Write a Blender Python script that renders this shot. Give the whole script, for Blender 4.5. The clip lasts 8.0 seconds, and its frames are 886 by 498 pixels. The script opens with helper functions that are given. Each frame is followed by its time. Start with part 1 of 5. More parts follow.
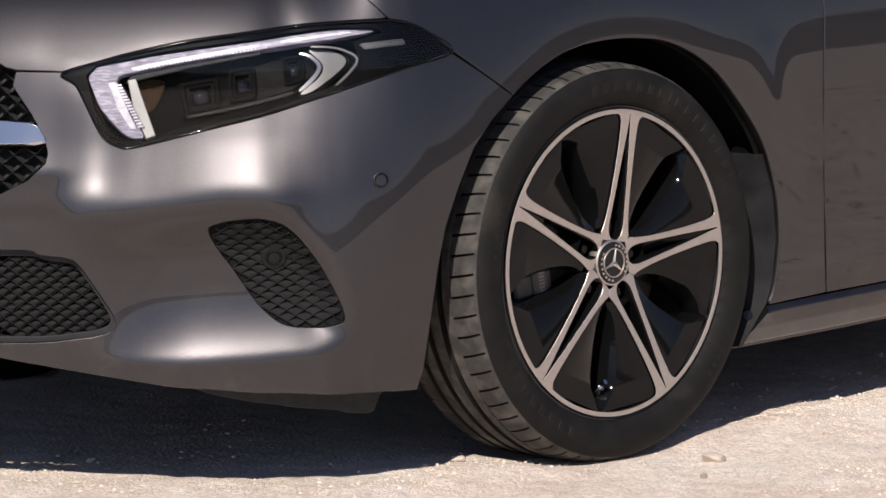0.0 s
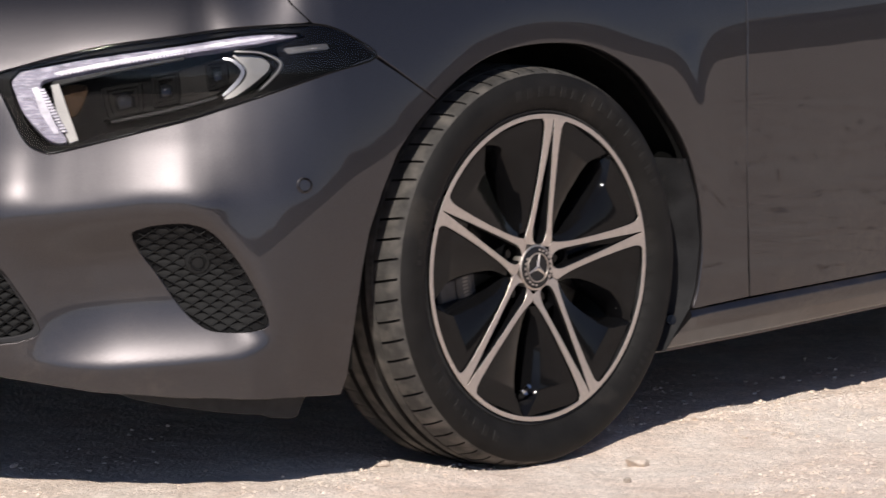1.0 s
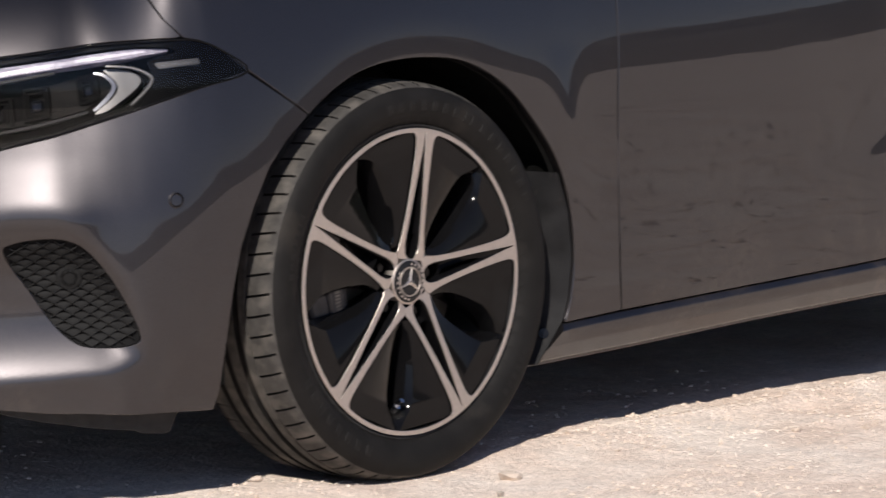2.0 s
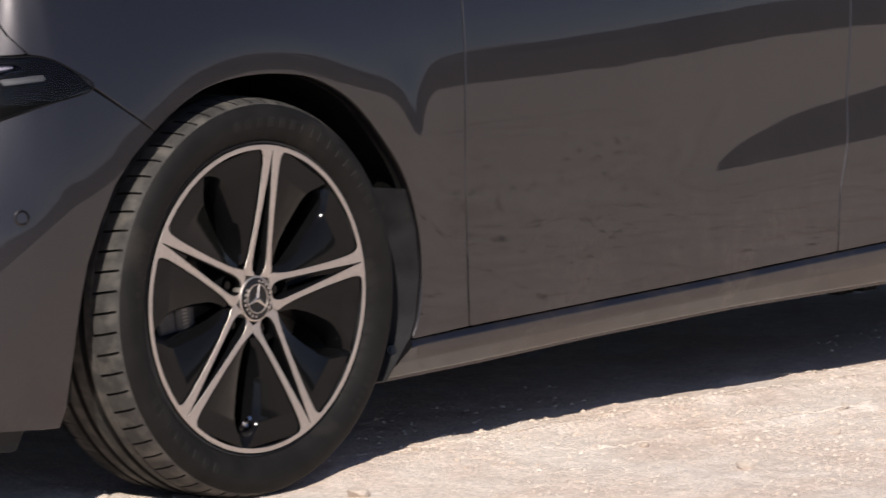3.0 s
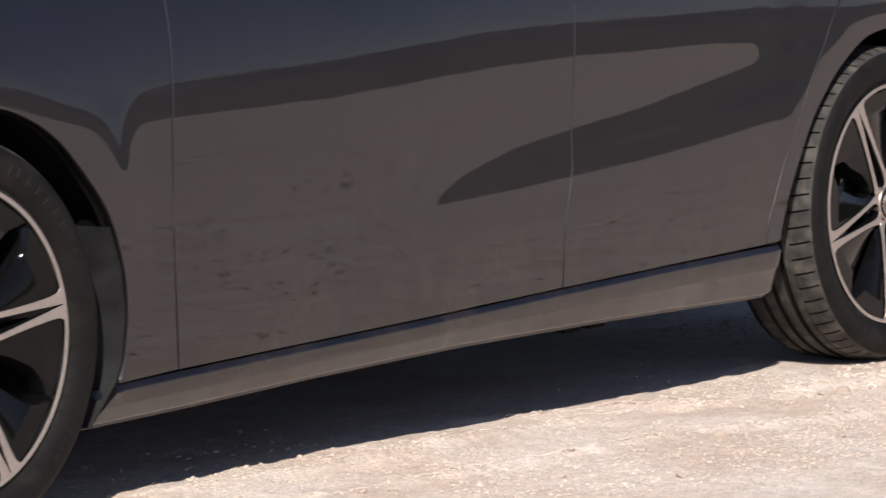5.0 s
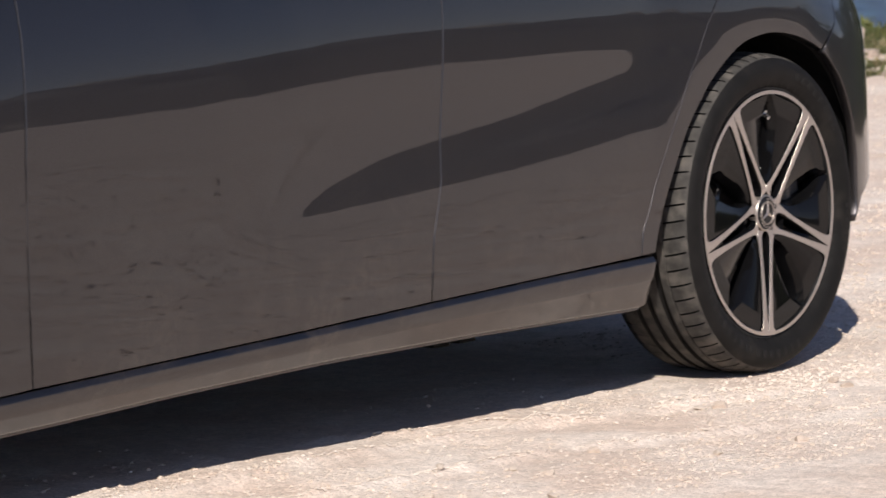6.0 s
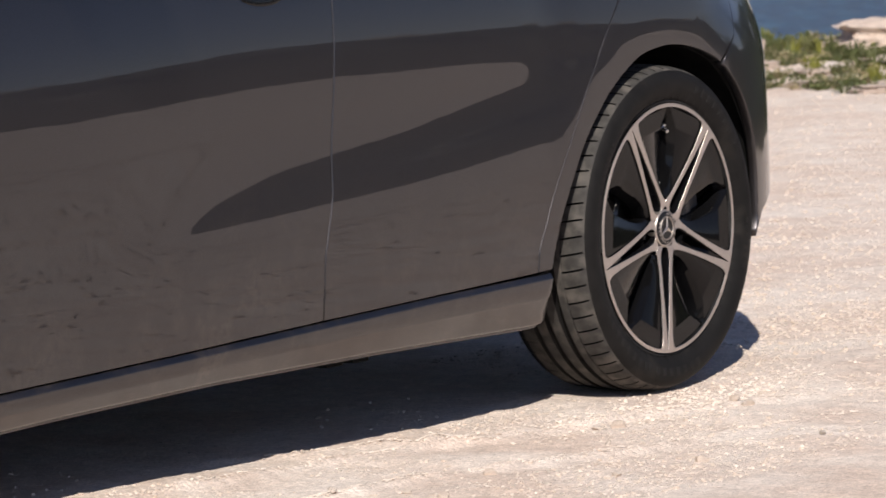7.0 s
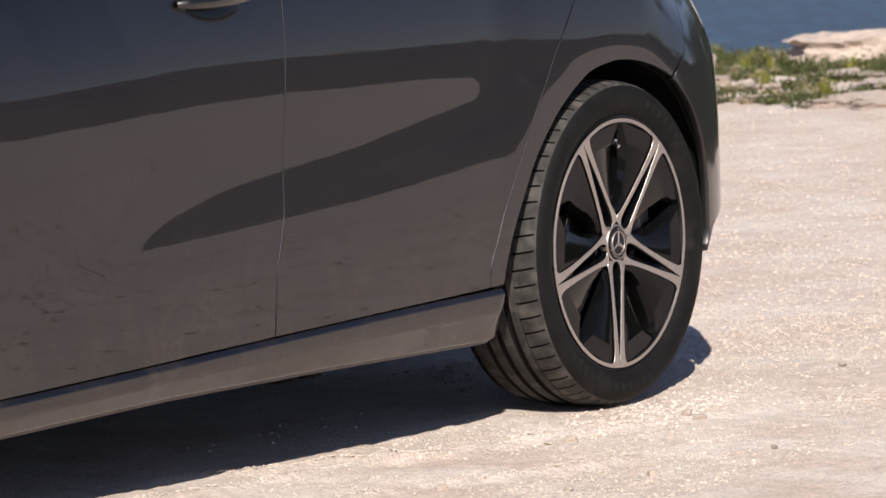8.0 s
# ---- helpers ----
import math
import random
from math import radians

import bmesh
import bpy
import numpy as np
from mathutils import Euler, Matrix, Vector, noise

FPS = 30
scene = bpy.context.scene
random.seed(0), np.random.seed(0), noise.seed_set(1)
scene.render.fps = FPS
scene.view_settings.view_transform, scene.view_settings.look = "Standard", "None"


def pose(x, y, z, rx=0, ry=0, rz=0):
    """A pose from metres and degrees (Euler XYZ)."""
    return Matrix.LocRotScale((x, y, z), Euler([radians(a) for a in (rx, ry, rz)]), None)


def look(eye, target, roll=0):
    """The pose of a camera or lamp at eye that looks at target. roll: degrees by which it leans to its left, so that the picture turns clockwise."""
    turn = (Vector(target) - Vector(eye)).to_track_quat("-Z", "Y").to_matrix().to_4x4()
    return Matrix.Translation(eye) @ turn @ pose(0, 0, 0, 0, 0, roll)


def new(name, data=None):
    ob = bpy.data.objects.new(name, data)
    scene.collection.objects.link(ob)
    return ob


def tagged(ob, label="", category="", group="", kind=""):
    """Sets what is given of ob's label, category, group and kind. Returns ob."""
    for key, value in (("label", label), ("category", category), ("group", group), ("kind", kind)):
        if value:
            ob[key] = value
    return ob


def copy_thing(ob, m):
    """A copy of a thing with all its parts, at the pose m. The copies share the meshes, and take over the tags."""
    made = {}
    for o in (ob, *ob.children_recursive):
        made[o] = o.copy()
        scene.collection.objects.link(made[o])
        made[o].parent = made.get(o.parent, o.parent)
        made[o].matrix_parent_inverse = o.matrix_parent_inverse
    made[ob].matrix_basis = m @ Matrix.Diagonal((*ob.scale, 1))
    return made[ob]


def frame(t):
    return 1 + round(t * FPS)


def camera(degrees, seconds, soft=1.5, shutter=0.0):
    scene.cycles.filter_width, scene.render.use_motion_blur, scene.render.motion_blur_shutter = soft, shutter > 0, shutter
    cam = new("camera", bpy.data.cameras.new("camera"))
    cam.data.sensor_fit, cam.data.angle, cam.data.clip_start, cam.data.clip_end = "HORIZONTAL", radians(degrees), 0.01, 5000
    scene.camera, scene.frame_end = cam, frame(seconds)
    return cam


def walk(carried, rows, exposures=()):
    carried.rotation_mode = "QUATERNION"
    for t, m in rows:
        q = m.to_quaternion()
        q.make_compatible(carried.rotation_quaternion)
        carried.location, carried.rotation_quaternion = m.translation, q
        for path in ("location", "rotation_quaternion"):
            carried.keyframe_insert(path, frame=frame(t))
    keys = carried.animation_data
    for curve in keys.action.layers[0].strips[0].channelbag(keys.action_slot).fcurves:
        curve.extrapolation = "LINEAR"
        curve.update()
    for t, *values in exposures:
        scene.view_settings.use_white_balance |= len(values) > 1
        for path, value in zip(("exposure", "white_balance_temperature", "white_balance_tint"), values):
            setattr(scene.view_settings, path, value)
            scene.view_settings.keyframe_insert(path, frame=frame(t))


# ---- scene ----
cam = camera(12.722, 8.0, soft=1.5, shutter=0.5)
# seconds, eye, and the way it looks: degrees from +y towards +x, degrees down, degrees of lean to its right
ROWS = [
    (0.0, -4.5505, -4.4793, 1.0528, 42.933, 6.282, 1.433),
    (0.5, -4.5505, -4.4793, 1.0528, 43.281, 6.275, 1.394),
    (1.0, -4.5505, -4.4793, 1.0528, 44.039, 6.240, 1.356),
    (1.5, -4.5505, -4.4793, 1.0528, 44.880, 6.155, 1.366),
    (3.0, -4.5409, -4.4738, 1.0523, 48.089, 5.896, 1.348),
    (3.5, -4.4954, -4.4479, 1.0501, 49.065, 5.779, 1.363),
    (4.0, -4.4392, -4.4159, 1.0474, 50.129, 5.751, 1.329),
    (4.5, -4.3828, -4.3838, 1.0447, 50.974, 5.650, 1.313),
    (6.0, -4.1282, -4.2389, 1.0323, 53.535, 5.509, 1.405),
    (6.5, -4.0449, -4.1915, 1.0283, 54.263, 5.481, 1.468),
    (7.0, -3.9887, -4.1595, 1.0256, 54.949, 5.366, 1.477),
    (7.5, -3.9887, -4.1595, 1.0256, 55.420, 5.245, 1.554),
    (8.0, -3.9887, -4.1595, 1.0256, 55.654, 5.162, 1.570),
]


def aim(x, y, z, turn, down, leaning):
    a, b = radians(turn), radians(down)
    return look((x, y, z), (x + math.sin(a) * math.cos(b), y + math.cos(a) * math.cos(b), z - math.sin(b)), -leaning)


cam.data.dof.use_dof, cam.data.dof.focus_distance, cam.data.dof.aperture_fstop = True, 7.0, 18.0
walk(cam, [(t, aim(*row)) for t, *row in ROWS])

# ---- sky, sun ----
SUN_FROM = Vector((-0.98, -0.665, 1.0)).normalized()
world = bpy.data.worlds.new("sky")
scene.world = world
world.use_nodes = True
sky = world.node_tree.nodes.new("ShaderNodeTexSky")
sky.sky_type, sky.sun_disc = "NISHITA", False
sky.sun_elevation, sky.sun_rotation = math.asin(SUN_FROM.z), math.atan2(SUN_FROM.x, SUN_FROM.y)
sky.altitude, sky.air_density, sky.dust_density, sky.ozone_density = 2500, 1.0, 0.0, 4.0
background = world.node_tree.nodes["Background"]
background.inputs["Strength"].default_value = 0.098
haze = world.node_tree.nodes.new("ShaderNodeVectorMath")            # the whole sky a little less blue
haze.operation, haze.inputs[1].default_value = "MULTIPLY", (1.32, 1.0, 0.92)
world.node_tree.links.new(sky.outputs[0], haze.inputs[0])
world.node_tree.links.new(haze.outputs[0], background.inputs["Color"])
sun = new("sun", bpy.data.lights.new("sun", "SUN"))
sun.data.energy, sun.data.angle, sun.data.color = 5.0, radians(0.53), (1.0, 0.925, 0.84)
sun.matrix_world = look(SUN_FROM * 40, (0, 0, 0))
scene.view_settings.exposure = 0.0


# ---- materials ----
def material(name, colour, rough=0.5, metal=0.0, coat=0.0, spread=0.0, scale=30.0, bump=0.0, bump_scale=200.0, second=None, second_scale=3.0, second_at=(0.5, 0.7),
             coat_rough=0.03, rough_spread=0.0, ior=1.5, distance=0.002, specular=0.5, squash=None):
    m = bpy.data.materials.new(name)
    m.use_nodes = True
    t = m.node_tree
    b = t.nodes["Principled BSDF"]
    b.inputs["Base Color"].default_value = (*colour, 1)
    b.inputs["Roughness"].default_value, b.inputs["Metallic"].default_value, b.inputs["IOR"].default_value = rough, metal, ior
    b.inputs["Specular IOR Level"].default_value = specular
    b.inputs["Coat Weight"].default_value, b.inputs["Coat Roughness"].default_value = coat, coat_rough
    where = t.nodes.new("ShaderNodeTexCoord").outputs["Object"]

    def grain(size, detail=6.0):
        n = t.nodes.new("ShaderNodeTexNoise")
        n.inputs["Scale"].default_value, n.inputs["Detail"].default_value = size, detail
        if squash:
            mp = t.nodes.new("ShaderNodeMapping")
            mp.inputs["Scale"].default_value = squash
            t.links.new(where, mp.inputs["Vector"])
            t.links.new(mp.outputs[0], n.inputs["Vector"])
        else:
            t.links.new(where, n.inputs["Vector"])
        return n.outputs["Fac"]

    if spread:
        r = t.nodes.new("ShaderNodeMapRange")
        r.inputs[1].default_value, r.inputs[2].default_value, r.inputs[3].default_value, r.inputs[4].default_value = 0.3, 0.7, 1 - spread, 1 + spread
        t.links.new(grain(scale), r.inputs[0])
        mul = t.nodes.new("ShaderNodeVectorMath")
        mul.operation = "SCALE"
        mul.inputs[0].default_value = colour
        t.links.new(r.outputs[0], mul.inputs["Scale"])
        colour_out = mul.outputs[0]
        if second:
            ramp = t.nodes.new("ShaderNodeMapRange")
            ramp.inputs[1].default_value, ramp.inputs[2].default_value = second_at
            t.links.new(grain(second_scale), ramp.inputs[0])
            mix = t.nodes.new("ShaderNodeMix")
            mix.data_type = "RGBA"
            mix.inputs["B"].default_value = (*second, 1)
            t.links.new(ramp.outputs[0], mix.inputs["Factor"])
            t.links.new(colour_out, mix.inputs["A"])
            colour_out = mix.outputs["Result"]
        t.links.new(colour_out, b.inputs["Base Color"])
    if rough_spread:
        r = t.nodes.new("ShaderNodeMapRange")
        r.inputs[1].default_value, r.inputs[2].default_value, r.inputs[3].default_value, r.inputs[4].default_value = 0.3, 0.7, rough - rough_spread, rough + rough_spread
        t.links.new(grain(scale * .4), r.inputs[0])
        t.links.new(r.outputs[0], b.inputs["Roughness"])
    if bump:
        n = t.nodes.new("ShaderNodeBump")
        n.inputs["Strength"].default_value, n.inputs["Distance"].default_value = bump, distance
        t.links.new(grain(bump_scale), n.inputs["Height"])
        t.links.new(n.outputs[0], b.inputs["Normal"])
    return m


def metallic_paint():
    """Grey flake under clear lacquer, with a film of road dust low on the flanks."""
    m = bpy.data.materials.new("grey_metallic_paint")
    m.use_nodes = True
    t = m.node_tree
    sharp = t.nodes["Principled BSDF"]
    broad, dust = t.nodes.new("ShaderNodeBsdfPrincipled"), t.nodes.new("ShaderNodeBsdfDiffuse")
    where = t.nodes.new("ShaderNodeTexCoord").outputs["Object"]

    def grain(size, detail=4.0, warp=0.0, squash=(1, 1, 1)):
        n, mp = t.nodes.new("ShaderNodeTexNoise"), t.nodes.new("ShaderNodeMapping")
        mp.inputs["Scale"].default_value = squash
        n.inputs["Scale"].default_value, n.inputs["Detail"].default_value, n.inputs["Distortion"].default_value = size, detail, warp
        t.links.new(where, mp.inputs["Vector"])
        t.links.new(mp.outputs[0], n.inputs["Vector"])
        return n.outputs["Fac"]

    def ramp(source, lo, hi, out_lo, out_hi):
        r = t.nodes.new("ShaderNodeMapRange")
        for i, v in enumerate((lo, hi, out_lo, out_hi)):
            r.inputs[i + 1].default_value = v
        t.links.new(source, r.inputs[0])
        return r.outputs[0]

    def times(a, b):
        n = t.nodes.new("ShaderNodeMath")
        n.operation = "MULTIPLY"
        t.links.new(a, n.inputs[0])
        t.links.new(b, n.inputs[1])
        return n.outputs[0]

    flake = t.nodes.new("ShaderNodeVectorMath")
    flake.operation, flake.inputs[0].default_value = "SCALE", FLAKE
    t.links.new(ramp(grain(1400, 1.0), .3, .7, .78, 1.22), flake.inputs["Scale"])
    for node, rough in ((sharp, .32), (broad, .51)):
        t.links.new(flake.outputs[0], node.inputs["Base Color"])
        node.inputs["Metallic"].default_value, node.inputs["Roughness"].default_value = 1.0, rough
        node.inputs["Coat Weight"].default_value, node.inputs["Coat Roughness"].default_value, node.inputs["Coat IOR"].default_value = 1.0, .010, 1.46
    wave = t.nodes.new("ShaderNodeBump")                          # the lacquer's faint ripple
    wave.inputs["Strength"].default_value, wave.inputs["Distance"].default_value = 1.0, .00011
    t.links.new(grain(9.0, 2.0), wave.inputs["Height"])
    for node in (sharp, broad):
        t.links.new(wave.outputs[0], node.inputs["Coat Normal"])
    dust.inputs["Color"].default_value = (.34, .27, .21, 1)
    both, dirty = t.nodes.new("ShaderNodeMixShader"), t.nodes.new("ShaderNodeMixShader")
    both.inputs[0].default_value = .52
    t.links.new(sharp.outputs[0], both.inputs[1])
    t.links.new(broad.outputs[0], both.inputs[2])
    z = t.nodes.new("ShaderNodeSeparateXYZ")
    t.links.new(where, z.inputs[0])
    low = ramp(z.outputs["Z"], .58, .22, 0.0, 1.0)
    smear = times(ramp(grain(6.0, 8.0, 1.8), .44, .66, 0.0, 1.0), ramp(grain(45, 6.0, 1.4), .36, .68, .10, 1.0))
    film = times(times(low, smear), ramp(grain(1.3, 2.0), .3, .7, .02, .08))
    t.links.new(film, dirty.inputs[0])
    t.links.new(both.outputs[0], dirty.inputs[1])
    t.links.new(dust.outputs[0], dirty.inputs[2])
    t.links.new(dirty.outputs[0], t.nodes["Material Output"].inputs[0])
    return m


FLAKE = (0.0592, 0.0556, 0.0588)
PAINT = metallic_paint()
BLACK = material("matt_black_plastic", (0.028, 0.028, 0.0285), 0.62, 0, 0, 0.25, 60, 0.25, 500, specular=0.22)
LINER = material("felt_arch_liner", (0.010, 0.010, 0.010), 0.95, 0, 0, 0.3, 40, 0.4, 300, specular=0.05)
GLOSS = material("gloss_black_plastic", (0.008, 0.008, 0.009), 0.16, 0, 0, 0.1, 60, specular=0.35)
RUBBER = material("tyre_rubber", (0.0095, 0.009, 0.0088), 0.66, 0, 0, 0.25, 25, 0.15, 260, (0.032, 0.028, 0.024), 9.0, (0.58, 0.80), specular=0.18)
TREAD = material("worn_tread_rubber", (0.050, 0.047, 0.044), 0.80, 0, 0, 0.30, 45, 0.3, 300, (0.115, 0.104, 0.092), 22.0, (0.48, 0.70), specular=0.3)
SILVER = material("turned_alloy", (0.62, 0.565, 0.52), 0.44, 1.0, 0.15, 0.06, 120)
RIM_BLACK = material("black_lacquered_alloy", (0.0045, 0.0045, 0.005), 0.07, 0, 0, 0.1, 40, specular=0.21)
# lighter than the sidewall: light caught by the raised marks is in the colour
MARK = material("lighter_raised_rubber", (0.0125, 0.012, 0.0116), 0.6, 0, 0, 0.25, 60, specular=0.18)
STEEL = material("brake_steel", (0.16, 0.155, 0.15), 0.38, 1.0, 0, 0.15, 90)
CHROME = material("chrome", (0.66, 0.66, 0.67), 0.14, 1.0)


def gravel():
    """Pale crushed limestone, packed: dusty patches, fine grit and half-buried chips."""
    m = bpy.data.materials.new("pale_gravel")
    m.use_nodes = True
    t = m.node_tree
    b = t.nodes["Principled BSDF"]
    b.inputs["Roughness"].default_value, b.inputs["Specular IOR Level"].default_value = .95, .25
    where = t.nodes.new("ShaderNodeTexCoord").outputs["Object"]

    def grain(size, detail, lo, hi, out_lo, out_hi):
        n, r = t.nodes.new("ShaderNodeTexNoise"), t.nodes.new("ShaderNodeMapRange")
        n.inputs["Scale"].default_value, n.inputs["Detail"].default_value, n.inputs["Roughness"].default_value = size, detail, .65
        for i, v in enumerate((lo, hi, out_lo, out_hi)):
            r.inputs[i + 1].default_value = v
        t.links.new(where, n.inputs["Vector"])
        t.links.new(n.outputs["Fac"], r.inputs[0])
        return r.outputs[0]

    def join(a, b, how="MULTIPLY"):
        n = t.nodes.new("ShaderNodeMath")
        n.operation = how
        t.links.new(a, n.inputs[0])
        t.links.new(b, n.inputs[1])
        return n.outputs[0]

    def pebbles(size):
        v = t.nodes.new("ShaderNodeTexVoronoi")
        v.inputs["Scale"].default_value, v.inputs["Randomness"].default_value = size, 1.0
        t.links.new(where, v.inputs["Vector"])
        split = t.nodes.new("ShaderNodeSeparateColor")
        t.links.new(v.outputs["Color"], split.inputs[0])
        return v.outputs["Distance"], split.outputs[0]

    near_d, near_c = pebbles(150)
    fine_d, fine_c = pebbles(420)
    mix = t.nodes.new("ShaderNodeMix")
    mix.data_type = "RGBA"
    mix.inputs["A"].default_value, mix.inputs["B"].default_value = (.735, .595, .503, 1), (.840, .740, .658, 1)
    t.links.new(grain(2.4, 7.0, .40, .62, 0.0, 1.0), mix.inputs["Factor"])

    def shade(source, lo, hi):
        r = t.nodes.new("ShaderNodeMapRange")
        r.inputs[3].default_value, r.inputs[4].default_value = lo, hi
        t.links.new(source, r.inputs[0])
        return r.outputs[0]

    tone = join(join(shade(near_c, .86, 1.08), shade(fine_c, .88, 1.08)), grain(22, 6.0, .3, .7, .86, 1.10))
    mul = t.nodes.new("ShaderNodeVectorMath")
    mul.operation = "SCALE"
    t.links.new(mix.outputs["Result"], mul.inputs[0])
    t.links.new(tone, mul.inputs["Scale"])
    t.links.new(mul.outputs[0], b.inputs["Base Color"])
    tall = join(join(shade(near_d, .0, -.8), shade(fine_d, .0, -.35), "ADD"), grain(60, 6.0, .2, .8, 0, 1.0), "ADD")
    n = t.nodes.new("ShaderNodeBump")
    n.inputs["Strength"].default_value, n.inputs["Distance"].default_value = .55, .0045
    t.links.new(tall, n.inputs["Height"])
    t.links.new(n.outputs[0], b.inputs["Normal"])
    return m


GROUND = gravel()
# ---- the car's outer skin: plan outline, and how far it leans in at each height ----
MID = 0.885                       # y of the car's centre line; the near wheels' faces stand at y = 0
WHEELBASE, HUB_Z = 2.729, 0.3205
TURN_U = (-1.55, -1.36, -1.22, -1.10, -.95, -.80, -.68, -.61, -.51, -.41, -.24, .0)      # along the nose, and
TURN_A = (90.0, 82.0, 64.0, 52.5, 48.5, 45.5, 41.5, 36.0, 20.0, 9.0, 0.0, 0.0)           # how far it has turned to the front
REAR = [(2.85, 0), (2.97, .000), (3.06, .006), (3.145, .024), (3.23, .061), (3.313, .116), (3.394, .198), (3.462, .315), (3.52, .460),
        (3.555, .620), (3.57, .750), (3.575, .885), (3.57, 1.02)]


def catmull(p, n):
    p, out = np.array(p, float), []
    for i in range(1, len(p) - 2):
        a, b, c, d = p[i - 1:i + 3]
        for s in np.arange(n) / n:
            out.append(.5 * (2 * b + (c - a) * s + (2 * a - 5 * b + 4 * c - d) * s * s + (3 * b - a - 3 * c + d) * s ** 3))
    return np.array(out + [p[-2]])


def plan_line():
    u = np.arange(-1.70, 2.9651, .005)
    turn = np.radians(np.interp(u, TURN_U, TURN_A))
    for _ in range(60):                                           # even out the bends
        turn[1:-1] = (turn[:-2] + 2 * turn[1:-1] + turn[2:]) / 4
    x = np.cumsum(np.cos(turn)) * .005
    y = np.cumsum(np.sin(turn)) * -.005
    k = np.argmin(np.abs(u))
    x, y = x - x[k], y - y[-1]
    keep = y < MID
    r = catmull(REAR, 24)
    line = np.vstack([np.c_[x[keep], y[keep]], r[1:]])
    v = np.r_[0, np.cumsum(np.hypot(*np.diff(line, axis=0).T))]
    return v - np.interp(0, line[:, 0][:len(x[keep])], v[:len(x[keep])]), line


PLAN_U, PLAN = plan_line()
U0, U1 = PLAN_U[0], PLAN_U[-1]
GU, GZ = np.arange(U0, U1, .005), np.arange(.10, 1.02, .005)


def smooth(a, b, x):
    s = np.clip((x - a) / (b - a), 0, 1)
    return s * s * (3 - 2 * s)


def lean(u, z):
    """The angle in degrees by which the skin faces upwards at u along the car and height z."""
    s = lambda xs, vs: np.interp(u, xs, vs)
    zb = s([-.2, .2, .39, .51, .76, 1.06, 1.39, 1.63, 1.93, 2.2, 3.2], [.60, .62, .640, .656, .662, .675, .70, .705, .70, .696, .68])
    zs = s([-.2, .2, .39, .51, .76, 1.06, 1.39, 1.63, 1.93, 2.2, 3.2], [.65, .67, .692, .709, .724, .743, .763, .77, .775, .78, .73])
    lo = s([.9, 1.17, 1.3, 1.44, 1.61, 1.83, 2.03, 2.12, 2.33, 2.6, 3.2], [.42, .428, .437, .443, .454, .470, .49, .503, .529, .56, .56])
    hi = s([.9, 1.17, 1.3, 1.44, 1.61, 1.83, 2.03, 2.12, 2.33, 2.6, 3.2], [.43, .448, .491, .521, .539, .56, .587, .60, .625, .64, .63])
    amp = s([1.0, 1.16, 1.28, 2.5, 2.8], [0, .75, 1, 1, .5])
    low, edge, peak = 1.2, 1.2 + 2.2 * amp, 1.2 + 4.0 * amp
    dip = s([2.05, 2.24, 2.34, 2.6, 2.8], [.8, 1.6, 5.0, 5.0, 3.0])
    nodes = [(.12, -4.0), (.24, -1.0), (lo - .07, low), (lo, edge), ((lo + hi) / 2, peak), (hi, edge - .3), ((hi + zb) / 2, dip), (zb, 2.7), (zs, 6.0), (zs + .1, 11.0), (.95, 17.0), (1.05, 22.0)]
    side = 0 * u * z + nodes[0][1]
    for (za, a), (zc, c) in zip(nodes, nodes[1:]):
        side = np.where(z >= za, a + (c - a) * np.clip((z - za) / np.maximum(zc - za, .004), 0, 1), side)
    for cx, cz, rx, rz in ((.020, .315, .364, .367), (2.725, .300, .384, .381)):      # the rolled lips of the arches face straight out
        r = np.hypot((u - cx) / rx, (z - cz) / rz) - 1
        roll = np.interp(r, [0, .03, .13, .22], [.10, .32, .62, 1.0]) if cx < 1 else .1 + .9 * smooth(.04, .145, r)
        side = np.where(z > .3, side * roll, side)
    side = side + 19 * smooth(2.84, 3.12, u) * smooth(.60, .77, z)      # the tail draws in upwards
    drop = s([-.64, -.56, -.50, -.40, -.30], [.035, .035, -.01, -.085, -.11])           # the flank faces up lower down beside the grille than by the arch
    corner = np.interp(z + drop, [.12, .30, .41, .47, .52, .60, .68, .74, .80, .90, 1.0], [-6, -1, 2.5, 5.5, 8, 11, 14, 18, 24, 34, 45])
    fold = z - s([-1.2, -1.01, -.93, -.86, -.73, -.675, -.64], [.44, .447, .460, .473, .488, .486, .476])
    nose = np.interp(z, [.12, .20, .30, .44, .51, .56, .62, .68, .72, .76, .80, .85, 1.0], [-10, -6, -2, -1, 21, 23.5, 25, 27, 31, 40, 54, 70, 74])
    nose = np.where((z >= .36) & (z < .51), np.interp(fold, [-.1, -.010, .002, .030, .045], [-1.5, -1, 13, 20, 21]), nose)
    f, high = smooth(-.42, -.12, u), smooth(.46, .58, z)
    k = smooth(-.665, -.585, u) * (1 - high) + smooth(-.64, -.44, u) * high
    return side * f + (1 - f) * (corner * k + nose * (1 - k))


